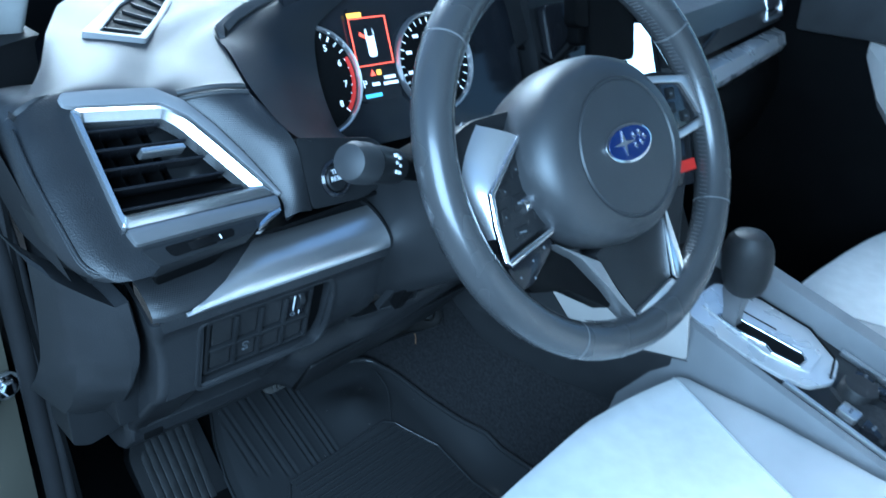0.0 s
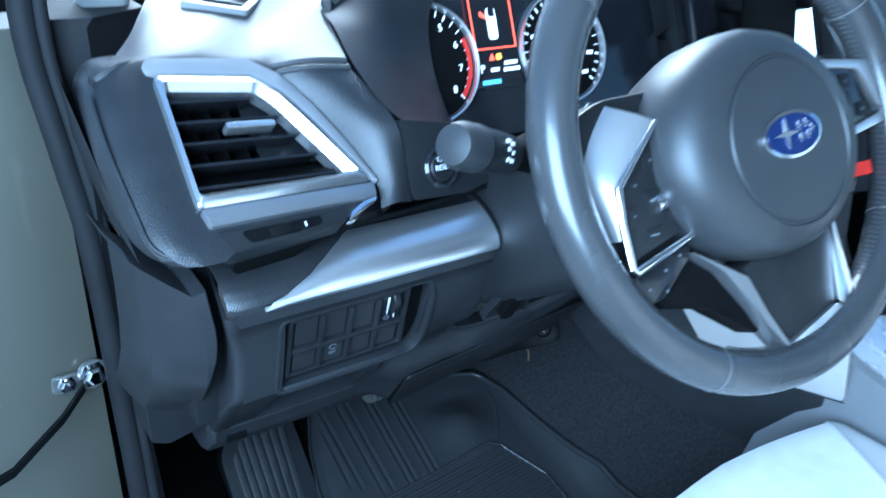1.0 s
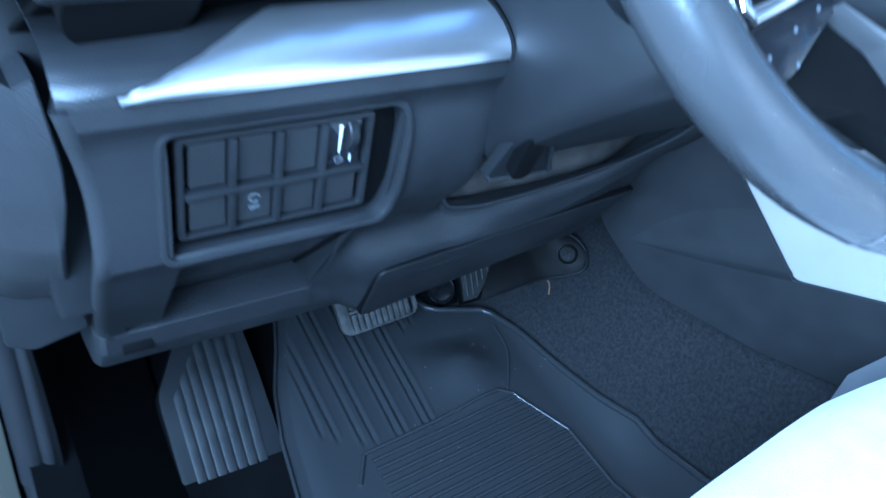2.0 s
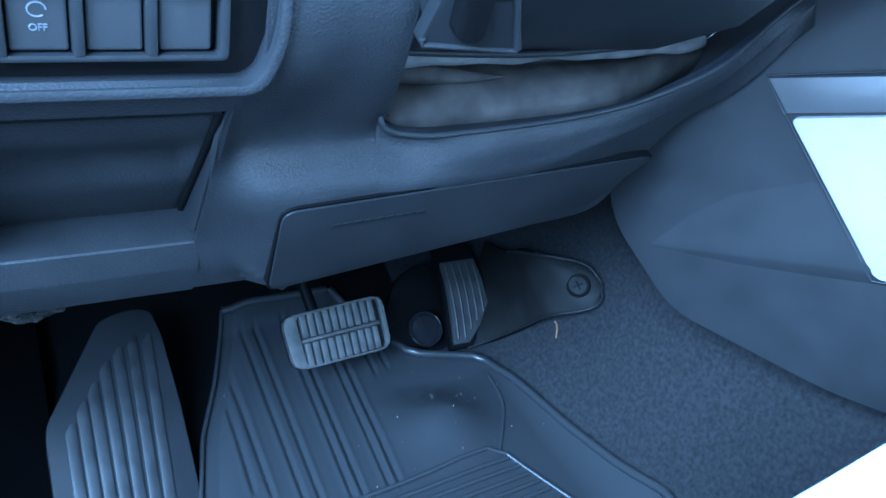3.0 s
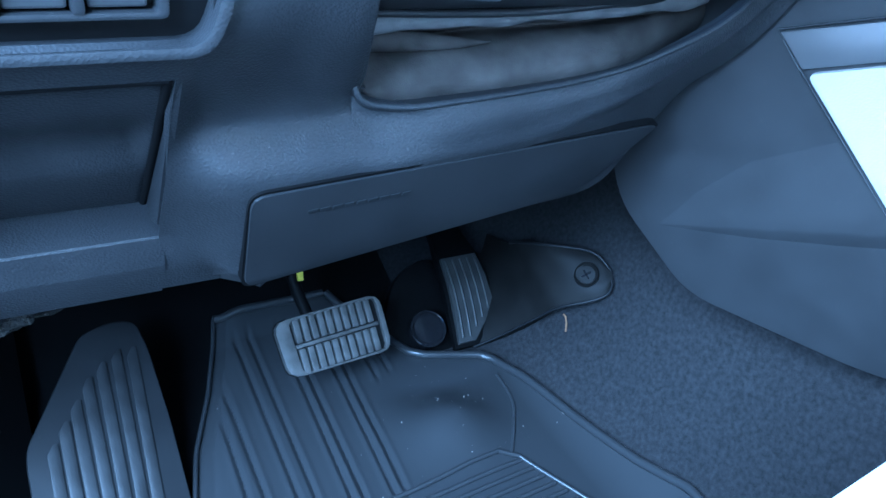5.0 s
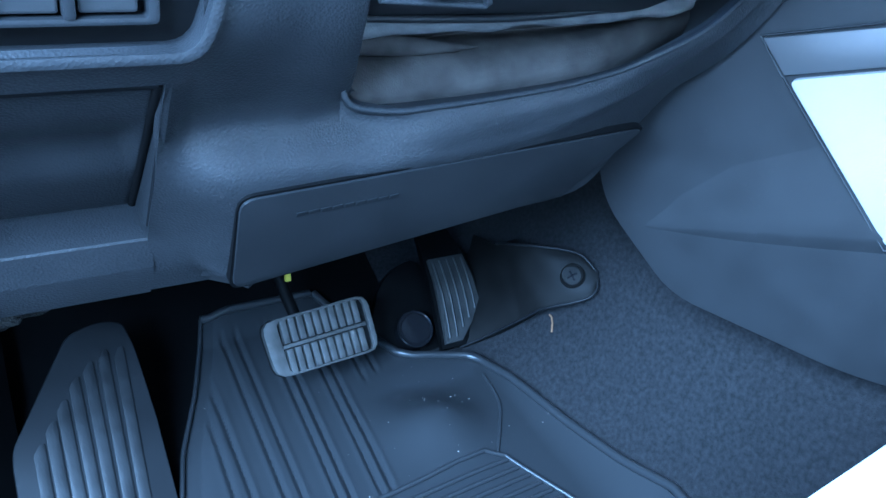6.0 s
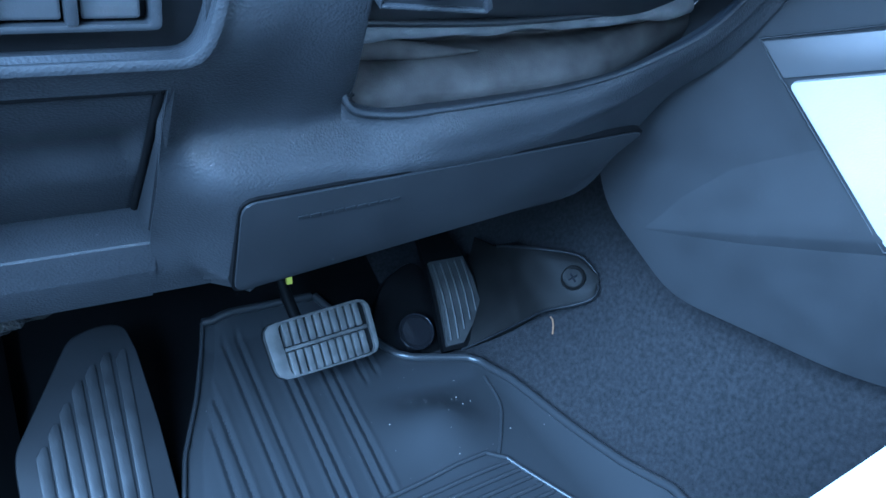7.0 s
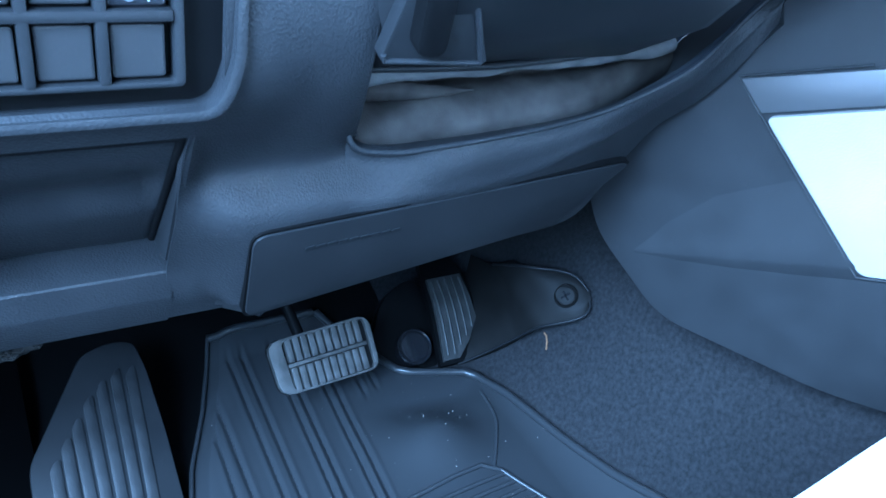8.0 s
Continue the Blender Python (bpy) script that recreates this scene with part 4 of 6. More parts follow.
LV = axes((-0.1175, 0.158, 0.4537), (-0.0648, 0.158, 0.4506), (-0.1165, 0.140, 0.480))
part("lever_bracket", prism(rounded([(0.0, 0.0), (0.0527, 0.0), (0.034, 0.036), (0.004, 0.036)], 0.003), -0.007, 0.001, 0.0015), SMOOTH, column, m=LV)
# Paler tubes added along the bracket's edges to draw its highlights.
part("bracket_highlight_rod", tube([LV @ Vector(p) for p in ((0.0500, 0.0022, 0.0012), (0.0415, 0.020, 0.0014), (0.0335, 0.036, 0.0012), (0.028, 0.047, 0.0))], 0.0017, 14), PLASTIC, column)
part("bracket_highlight_bead", tube([LV @ Vector(p) for p in ((0.001, 0.004, 0.0012), (0.002, 0.001, 0.0012), (0.050, 0.001, 0.0012), (0.0512, 0.0025, 0.0012), (0.0335, 0.035, 0.0012))], 0.0013, 14), PLASTIC, column)
part("tilt_lever", prism(rounded([(0.0108, 0.0088), (0.0250, 0.0088), (0.0195, 0.052), (0.0045, 0.052)], 0.0062), -0.004, 0.010, 0.003), BLACK, column, m=LV)
part("plate_lip", tube(curve_points([(-0.096, 0.2195, 0.4465), (-0.05, 0.2185, 0.4450), (0.0, 0.2190, 0.4450), (0.06, 0.2210, 0.4490), (0.10, 0.226, 0.456)], 20), 0.0022, 14), SMOOTH, column)
folds = [tuple(p)[:2] for p in curve_points([(0.262, 0.462, 0), (0.244, 0.4565, 0), (0.238, 0.450, 0), (0.2385, 0.443, 0), (0.246, 0.4385, 0), (0.262, 0.4365, 0), (0.264, 0.434, 0), (0.256, 0.431, 0), (0.247, 0.426, 0), (0.242, 0.418, 0), (0.242, 0.409, 0), (0.247, 0.401, 0), (0.256, 0.394, 0), (0.268, 0.389, 0)], 52)]


def boot(x, s):
    t = s * (len(folds) - 1)
    i = min(int(t), len(folds) - 2)
    y, z = Vector(folds[i]).lerp(Vector(folds[i + 1]), t - i)
    k = (x / 0.1)
    return (x, y + 0.0016 * math.sin(x * 35 + s * 5) + 0.0009 * math.sin(x * 70 - s * 8) + 0.012 * max(0, k - 0.7), z + 0.013 * max(0, k) ** 2 * (0.3 + 0.7 * max(0.0, min(1.0, (s - 0.3) / 0.3))) + 0.0016 * math.sin(x * 38 + 2.4 * s))


part("cloth_boot", sheet(boot, span(-0.103, 0.15, 44), span(0, 1, 60), 0.002), CLOTH, column, "creased grey cloth boot below the column")
hem_line = [(x, 0.2385 + 0.0012 * math.sin(41 * x) + 0.03 * max(0.0, x - 0.09), 0.4435 + 0.0012 * math.sin(27 * x + 1) + 0.5 * max(0.0, x) ** 2 + 0.0008 * math.sin(90 * x)) for x in span(-0.103, 0.135, 40)]
part("hem", tube(hem_line, [0.0058 + 0.0006 * math.sin(i * 0.9) for i in range(41)], 12), HEM, column, "rolled pale hem of the cloth boot")
part("second_fold", tube([(x, 0.247 + 0.03 * max(0.0, x + 0.06), 0.4335 - 0.04 * max(0.0, x + 0.10) + 0.001 * math.sin(50 * x)) for x in span(-0.106, -0.012, 24)], [0.0064 * (1 - (i / 24) ** 2.2) + 0.0002 for i in range(25)], 12), CLOTH, column)
# Solid black block behind the boot, in place of the shade inside the opening.
part("gap_shade_block", box(-0.10, 0.165, 0.285, 0.30, 0.41, 0.60), BLACK, column)

# indicator stalk
stalk = thing("indicator_stalk", (-0.075, 0.115, 0.6), "dark indicator stalk with white symbols and a rounded grey end", "stalk")
sa, sb = Vector((-0.085, 0.125, 0.607)), Vector((-0.206, 0.083, 0.652))
d = (sb - sa).normalized()
part("collar", tube([sa - d * 0.02, sa, sa + d * 0.012], [0.027, 0.026, 0.023], 24), SMOOTH, stalk)
part("arm", tube([sa, sa + d * 0.02, sa + d * 0.045, sa + d * 0.062], [0.012, 0.011, 0.011, 0.014], 20), BLACK, stalk)
part("grip", tube([sa + d * 0.060, sa + d * 0.063, sa + d * 0.085, sa + d * 0.105], [0.013, 0.0155, 0.0165, 0.0165], 24), SMOOTH, stalk)
part("end_knob", tube([sa + d * 0.106, sa + d * 0.108, sa + d * 0.126, sa + d * 0.135, sa + d * 0.1375], [0.0155, 0.0175, 0.0175, 0.0145, 0.007], 24), SIDE, stalk)
side_dir = (Vector((-0.45, -0.40, 0.85)) - sb).normalized()
side_dir = (side_dir - d * side_dir.dot(d)).normalized()
gm = axes(sa + d * 0.09 + side_dir * 0.0166, sa + d * 0.08 + side_dir * 0.0166, sa + d * 0.09 + side_dir * 0.0166 + d.cross(side_dir) * 0.01)
for i, (x, y, w) in enumerate(((0.002, 0.007, 0.004), (0.008, 0.0055, 0.003), (0.003, 0.001, 0.0035), (0.009, -0.001, 0.003), (0.003, -0.0065, 0.004), (0.009, -0.007, 0.0025))):
    part("symbol", box(x, x + w, y, y + 0.0028, -0.0025, 0.0003), WHITE, stalk, smooth=False, m=gm)

# ---- steering wheel ----
RIM = Matrix.Translation((-0.002, -0.001, 0.6465)) @ pose(0, 0, 0, 0, 0, -4.1) @ pose(0, 0, 0, 64.2, 0, 0)
WHEEL = RIM @ pose(0, -0.006, -0.004)
wheel = thing("steering_wheel", (0, 0, 0.64), "black leather steering wheel with silver spokes and stitching", "steering wheel")
R0 = 0.1715


def rim_ring(a, grow=0.0, flat=1.0):
    swell = 0.0012 * math.exp(-((math.degrees(a) - 40) / 18) ** 2) + 0.0012 * math.exp(-((math.degrees(a) - 140) / 18) ** 2)
    r = 0.0168 + swell + grow
    return [((R0 + r * 0.98 * math.cos(b)) * math.cos(a), (R0 + r * 0.98 * math.cos(b)) * math.sin(a), r * 1.06 * math.sin(b)) for b in [2 * math.pi * k / 20 for k in range(20)]]


rim_sections = [rim_ring(radians(-180 + 360 * i / 120)) for i in range(121)]
part("rim", loft(rim_sections, caps=False), LEATHER, wheel, m=RIM)
for a in (142, 244, 32, -29):
    part("seam", loft([rim_ring(radians(a - 0.25), 0.0004), rim_ring(radians(a + 0.25), 0.0003)]), SEAM, wheel, m=RIM)
for lo, hi in ((-52, 72), (108, 140), (-112, -86)):
    bm = bmesh.new()
    for i in range(int((hi - lo) / 1.6)):
        a = radians(lo + 1.6 * i)
        c0 = Vector((math.cos(a), math.sin(a), 0))
        t0 = Vector((-math.sin(a), math.cos(a), 0))
        p = c0 * (R0 - 0.0166) + Vector((0, 0, 0.006))
        q = c0 * (R0 - 0.0178) + Vector((0, 0, -0.002)) + t0 * 0.002
        ring = [[e + 0.0005 * (math.cos(k * 1.57) * c0 + math.sin(k * 1.57) * t0) for k in range(4)] for e in (p, q)]
        vs = [[bm.verts.new(v) for v in rr] for rr in ring]
        for k in range(4):
            bm.faces.new((vs[0][k], vs[0][(k + 1) % 4], vs[1][(k + 1) % 4], vs[1][k]))
        bm.faces.new(vs[0])
        bm.faces.new(vs[1][::-1])
    tagged(part("stitching", bm, STITCH, wheel, "pale cross stitching", m=RIM), kind="stuff")
# hub cover: a broad dome, wider above than below
dome = [(0.90, -0.045), (0.99, -0.02), (1.0, 0.004), (0.985, 0.018), (0.93, 0.031), (0.84, 0.039), (0.74, 0.043), (0.685, 0.0445), (0.672, 0.0428), (0.655, 0.0428), (0.642, 0.0446), (0.4, 0.046), (0.15, 0.0465), (0.0, 0.0465)]


def hub_r(a):
    c, s = math.cos(a), math.sin(a)
    return 0.0865 * (1 + 0.06 * abs(c) ** 3 - 0.05 * max(0, -s) ** 2) + 0.007 * max(0, -c) ** 2


hub_sections = [[(0.0 + k * (hub_r(a) if k > 0.7 else 0.0885) * math.cos(a), -0.002 + k * (hub_r(a) if k > 0.7 else 0.0885) * math.sin(a), z) for a in [2 * math.pi * i / 64 for i in range(64)]] for k, z in dome[:-1]]
part("hub_cover", loft(hub_sections), HUB, wheel, "grained black airbag cover", m=WHEEL)
emblem_m = WHEEL @ pose(-0.003, 0.001, 0.0462, 0, 0, 4)
emblem = part("emblem", prism([(0.0295 * math.cos(a), 0.0165 * math.sin(a)) for a in span(0, 2 * math.pi, 47)[:-1]], 0.0, 0.0028, 0.0009), CHROME, wheel, "oval chrome badge with blue field", m=emblem_m)
part("blue_field", prism([(0.0268 * math.cos(a), 0.0140 * math.sin(a)) for a in span(0, 2 * math.pi, 47)[:-1]], 0.0026, 0.0032), BLUE, emblem, m=emblem_m)
for sx, sy, r in ((-0.0075, 0.001, 0.0145), (0.006, 0.0045, 0.0045), (0.0135, 0.0055, 0.0042), (0.006, -0.004, 0.0042), (0.0135, -0.003, 0.0042), (0.0185, 0.001, 0.004)):
    star = []
    for k in range(8):
        rr = r if k % 2 == 0 else r * 0.17
        if k % 4 == 2:
            rr = r * 0.75
        star.append((sx + rr * math.cos(k * math.pi / 4), sy + rr * math.sin(k * math.pi / 4)))
    part("star_shape", prism(star, 0.0031, 0.0042), CHROME, emblem, smooth=False, m=emblem_m)

# spokes: left and right switch pods
part("spoke_core", prism(rounded([(-0.165, 0.03), (-0.12, 0.05), (0.13, 0.062), (0.168, 0.05), (0.172, -0.02), (0.10, -0.03), (0.06, -0.05), (-0.07, -0.065), (-0.13, -0.075), (-0.165, -0.05)], 0.012), -0.03, -0.006, 0.004), SMOOTH, wheel, m=WHEEL)
pod = part("left_pod", prism(rounded([(-0.0895, 0.024), (-0.131, -0.008), (-0.1285, -0.061), (-0.06, -0.042), (-0.055, 0.02)], 0.003), -0.012, 0.010, 0.0015), SMOOTH, wheel, m=WHEEL)
plate_rows = []
for s in span(0, 1, 10):
    inner_p = Vector((-0.0905, 0.029)).lerp(Vector((-0.134, -0.012)), s / 0.65) if s < 0.65 else Vector((-0.134, -0.012)).lerp(Vector((-0.1365, -0.046)), (s - 0.65) / 0.35)
    outer_p = Vector((-0.123, 0.0500)).lerp(Vector((-0.1435, -0.046)), s) + Vector((-0.016, 0.006)) * math.sin(math.pi * s)
    row = []
    for k in span(0, 1, 8):
        p = inner_p.lerp(outer_p, k)
        row.append((p.x, p.y, 0.0115 - 0.026 * k ** 1.5))
    plate_rows.append(row + [(outer_p.x, outer_p.y, -0.012), (inner_p.x, inner_p.y, -0.012)])
part("left_plate", loft(plate_rows), SILVER, wheel, "satin silver spoke plate", m=WHEEL)
edge = [(-0.0905, 0.028, 0.013), (-0.112, 0.009, 0.0135), (-0.134, -0.012, 0.0135), (-0.1355, -0.035, 0.0125), (-0.1335, -0.0655, 0.0112), (-0.131, -0.0685, 0.0112), (-0.10, -0.0595, 0.0112), (-0.07, -0.051, 0.0112)]
part("left_trim", tube(edge, [0.0018, 0.0026, 0.0032, 0.0031, 0.0035, 0.0036, 0.0034, 0.0022], 14), CHROME, wheel, "chrome edging", m=WHEEL)
for x, y, w, h, lab in ((-0.1, 0.003, 0.012, 0.012, 0), (-0.117, -0.012, 0.011, 0.012, 0), (-0.103, -0.024, 0.016, 0.013, 1), (-0.122, -0.032, 0.009, 0.012, 0), (-0.087, -0.036, 0.010, 0.008, 1), (-0.108, -0.047, 0.016, 0.008, 1)):
    key = part("button", prism(rounded([(x - w / 2, y - h / 2), (x + w / 2, y - h / 2 + 0.002), (x + w / 2, y + h / 2 + 0.002), (x - w / 2, y + h / 2)], 0.0015), 0.009, 0.0108, 0.0005), SMOOTH, pod, m=WHEEL)
    if lab:
        part("symbol", box(x - w * 0.24, x + w * 0.24, y - 0.0007, y + 0.0008, 0.0107, 0.0110), PRINT, key, smooth=False, m=WHEEL)
    else:
        part("symbol", box(x - 0.0008, x + 0.0008, y - 0.0007, y + 0.0007, 0.0107, 0.0110), PRINT, key, smooth=False, m=WHEEL)
part("roller", lathe([(0.0, -0.006), (0.006, -0.006), (0.0065, -0.004), (0.0065, 0.004), (0.006, 0.006), (0, 0.006)], 20), CHROME, pod, m=WHEEL @ pose(-0.097, -0.026, 0.0095, 0, 90, 14))
low = part("left_lower_buttons", prism(rounded([(-0.128, -0.072), (-0.075, -0.056), (-0.072, -0.066), (-0.105, -0.092), (-0.120, -0.094)], 0.004), -0.02, 0.004, 0.002), GLOSS, wheel, m=WHEEL)
for x, y in ((-0.084, -0.0655), (-0.099, -0.073), (-0.116, -0.083), (-0.101, -0.087)):
    part("symbol", lathe([(0.0, 0), (0.0012, 0), (0.0012, 0.0002), (0.0, 0.0002)], 12), PRINT, low, m=WHEEL @ pose(x, y, 0.004))
rpod = part("right_pod", prism(rounded([(0.07, 0.052), (0.136, 0.045), (0.157, 0.008), (0.10, -0.003), (0.07, 0.0)], 0.003), -0.012, 0.008, 0.0015), GLOSS, wheel, m=WHEEL)
part("right_plate", frame_prism(rounded([(0.066, 0.058), (0.150, 0.051), (0.177, 0.003), (0.098, -0.011), (0.066, -0.004)], 0.006), rounded([(0.068, 0.052), (0.136, 0.045), (0.158, 0.008), (0.10, -0.004), (0.068, 0.0)], 0.006), -0.012, 0.0105, 0.002), SILVER, wheel, "satin silver spoke frame", m=WHEEL)
for x, y, w in ((0.118, 0.036, 0.006), (0.109, 0.022, 0.012), (0.133, 0.012, 0.006), (0.10, 0.04, 0.005)):
    key = part("button", prism(rounded([(x - w, y - 0.005), (x + w, y - 0.005), (x + w, y + 0.006), (x - w, y + 0.006)], 0.002), 0.006, 0.0095, 0.001), SMOOTH, rpod, m=WHEEL)
    part("symbol", box(x - w * 0.4, x + w * 0.4, y - 0.0008, y + 0.001, 0.0094, 0.0097), PRINT, key, smooth=False, m=WHEEL)
part("right_lower_buttons", prism(rounded([(0.09, -0.015), (0.15, -0.005), (0.14, -0.055), (0.085, -0.05)], 0.004), -0.02, -0.002, 0.002), GLOSS, wheel, m=WHEEL)
part("left_web", prism(rounded([(-0.124, -0.070), (-0.068, -0.060), (-0.024, -0.114), (-0.012, -0.134), (-0.019, -0.137), (-0.060, -0.109), (-0.100, -0.100)], 0.002), -0.022, -0.004, 0.003), BLACK, wheel, m=WHEEL)
part("red_mark", box(0.113, 0.146, -0.041, -0.030, -0.006, -0.0012), RED, wheel, smooth=False, m=WHEEL)
# lower spoke
part("lower_spoke", prism(rounded([(-0.030, -0.086), (-0.012, -0.120), (0.003, -0.147), (0.062, -0.131), (0.071, -0.066), (0.02, -0.07)], 0.004), -0.02, 0.006, 0.004), SMOOTH, wheel, m=WHEEL)
part("lower_left_arm", prism(rounded([(-0.0774, -0.0645), (-0.029, -0.0925), (-0.0165, -0.121), (0.0, -0.149), (0.0172, -0.1735), (0.007, -0.163), (-0.017, -0.132), (-0.025, -0.118), (-0.050, -0.0845)], 0.003), -0.012, 0.0095, 0.0025), SATIN, wheel, "satin silver lower spoke arm", m=WHEEL)
part("lower_plate", prism(rounded([(0.0005, -0.150), (0.0605, -0.1315), (0.081, -0.151), (0.0180, -0.1738)], 0.002), -0.01, 0.0085, 0.002), SILVER, wheel, m=WHEEL)
part("lower_right_trim", prism([(0.0705, -0.064), (0.0745, -0.069), (0.0845, -0.149), (0.0635, -0.131)], -0.01, 0.0095, 0.0015), CHROME, wheel, m=WHEEL)
part("leather_web", prism(rounded([(0.083, -0.146), (0.10, -0.118), (0.125, -0.115), (0.09, -0.160), (0.02, -0.176)], 0.006), -0.012, 0.005, 0.004), LEATHER, wheel, m=WHEEL)

# ---- air vent ----
vent = thing("air_vent", VENT @ Vector((0.06, 0.04, 0)), "side air vent with silver frame and dark slats", "air vent")
vo = [(0.000, -0.006), (0.011, 0.102), (0.086, 0.0935), (0.104, 0.077), (0.118, 0.049), (0.143, -0.010)]
vi = [(0.0065, 0.0065), (0.0165, 0.0905), (0.083, 0.083), (0.0945, 0.070), (0.107, 0.043), (0.1255, 0.0025)]
fo_line, fi_line = rounded(vo, 0.006, 3), rounded(vi, 0.004, 3)
fm_line = [tuple(Vector(a).lerp(Vector(b), 0.55)) for a, b in zip(fo_line, fi_line)]
ft_line = [tuple(Vector(a).lerp(Vector(b), 0.12)) for a, b in zip(fo_line, fi_line)]
part("frame", loft([[(x, y, z) for x, y in line] for line, z in ((fo_line, -0.012), (fo_line, 0.0005), (ft_line, 0.0022), (fm_line, 0.0042), (fi_line, -0.003), (fi_line, -0.014))], caps=False), BRIGHT, vent, "bright silver vent frame", m=VENT)
part("lower_face", prism(rounded([(0.001, -0.007), (0.1425, -0.012), (0.139, -0.024), (0.003, -0.021)], 0.003), -0.012, 0.002, 0.002), SATIN, vent, m=VENT)
part("duct", frame_prism([(-0.004, -0.004), (0.008, 0.1), (0.084, 0.092), (0.102, 0.075), (0.116, 0.048), (0.138, -0.006)], vi, -0.075, -0.011), BLACK, vent, m=VENTY)
part("duct_end", prism([(0.0, 0.0), (0.012, 0.095), (0.084, 0.088), (0.10, 0.07), (0.13, 0.0)], -0.078, -0.074), BLACK, vent, m=VENTY)
for i in range(5):
    y = 0.0135 + 0.0178 * i
    x0, x1 = 0.0065 + (y - 0.006) * 0.118 + 0.0006, 0.1235 - (y - 0.004) * 0.47 - (0.006 if i > 3 else 0)
    part("slat", prism([(x0, -0.0012), (x1, -0.0012), (x1, 0.0012), (x0, 0.0012)], -0.030, -0.004, 0.0008), GLOSS, vent, m=VENT @ pose(0, y - 0.012 * 0.2, 0, 14, 0, -3.5))
for i in range(6):
    x = 0.022 + 0.0165 * i
    part("vane", prism([(-0.0007, 0.006), (0.0007, 0.006), (0.0007, 0.078 - 0.01 * max(0, i - 3)), (-0.0007, 0.078 - 0.01 * max(0, i - 3))], -0.058, -0.034), BLACK, vent, m=VENTY @ pose(x, 0.003, 0, 0, 12, 0))
part("blocker", prism([(0.072, 0.010), (0.118, 0.006), (0.10, 0.045), (0.088, 0.066), (0.074, 0.068)], -0.036, -0.033), SMOOTH, vent, m=VENTY)
part("tab", prism(rounded([(0.047, 0.0515), (0.086, 0.0492), (0.086, 0.0545), (0.047, 0.0570)], 0.002), -0.008, 0.002, 0.0012), BRIGHT, vent, "bright silver slat tab", m=VENT)
part("wheel_housing", prism(rounded([(0.004, -0.0235), (0.112, -0.0265), (0.106, -0.0375), (0.012, -0.0415)], 0.005), -0.02, -0.001, 0.002), SMOOTH, vent, m=VENT)
part("wheel_slot", prism(rounded([(0.022, -0.0275), (0.086, -0.0285), (0.084, -0.0355), (0.026, -0.0375)], 0.004), -0.02, -0.0004), BLACK, vent, m=VENT)
part("thumb_wheel", lathe([(0, -0.004), (0.03, -0.004), (0.031, -0.003), (0.031, 0.003), (0.03, 0.004), (0, 0.004)], 48), BLACK, vent, m=VENT @ pose(0.054, -0.033, -0.029, 90, 0, 0))
part("wheel_mark", box(0.0705, 0.0713, -0.0345, -0.031, -0.0004, 0.0006), WHITE, vent, smooth=False, m=VENT)
part("hook_trim", prism([(0.106, -0.0375), (0.112, -0.0385), (0.139, -0.0265), (0.141, -0.0185), (0.134, -0.0215), (0.112, -0.031)], -0.008, 0.0, 0.0018), CHROME, vent, m=VENT)
part("top_cap", prism(rounded([(0.0135, 0.1030), (0.0080, 0.1050), (0.0075, 0.1120), (0.012, 0.1160), (0.05, 0.1140), (0.088, 0.1105), (0.1085, 0.095), (0.124, 0.066), (0.1365, 0.031), (0.1475, -0.012), (0.1445, -0.011), (0.1195, 0.050), (0.1055, 0.0785), (0.087, 0.0953), (0.020, 0.1025)], 0.002, 3), -0.02, 0.0018, 0.0012), CAP, vent, "lighter grey surround of the vent", m=VENT)

# defroster grille on the dash top
seats_at = [(-0.305, 0.340), (-0.251, 0.327), (-0.180, 0.440)]
flat = np.linalg.solve(np.array([(x, y, 1.0) for x, y in seats_at]), np.array([pad_height(x, y) for x, y in seats_at]))
DV = axes(*[(x, y, float(flat[0] * x + flat[1] * y + flat[2]) + 0.0025) for x, y in ((-0.276, 0.330), (-0.219, 0.330), (-0.219, 0.394))])
grille = thing("demister_grille", DV @ Vector((0.02, 0.03, 0)), "small dark side window demister grille with slats", "air vent")
go = [(-0.029, 0.010), (0.025, -0.003), (0.062, 0.042), (0.097, 0.090), (0.087, 0.127), (0.026, 0.072)]
gi = [(-0.012, 0.0115), (0.0215, 0.0035), (0.056, 0.044), (0.087, 0.087), (0.081, 0.113), (0.029, 0.066)]
part("frame", frame_prism(rounded(go, 0.004, 3), rounded(gi, 0.002, 3), -0.02, 0.0035, 0.0015), CAP, grille, m=DV)
part("well", prism(gi, -0.004, 0.0008), BLACK, grille, m=DV)
for i in range(6):
    s = (i + 0.5) / 6
    a, b = Vector(gi[0]).lerp(Vector(gi[4]), s), Vector(gi[1]).lerp(Vector(gi[3]), s)
    part("slat", loft([[(p.x, p.y - 0.0012, z) for z in (-0.002, 0.0032)] + [(p.x, p.y + 0.0012, z) for z in (0.0032, -0.002)] for p in (a, b)]), SMOOTH, grille, m=DV)

# ---- pedals ----
brake = thing("brake_pedal", (-0.014, 0.5, 0.1), "worn grey rubber brake pedal with upright ribs", "pedal")
BR = axes((-0.0625, 0.4845, 0.143), (0.037, 0.491, 0.1475), (-0.067, 0.5045, 0.1905))
bo = rounded([(0.0, 0.002), (0.1, 0.0), (0.1005, 0.053), (-0.003, 0.0525)], 0.012, 5)
pad = part("pad", prism(bo, -0.012, -0.0035, 0.003, 3), TREAD, brake, m=BR)
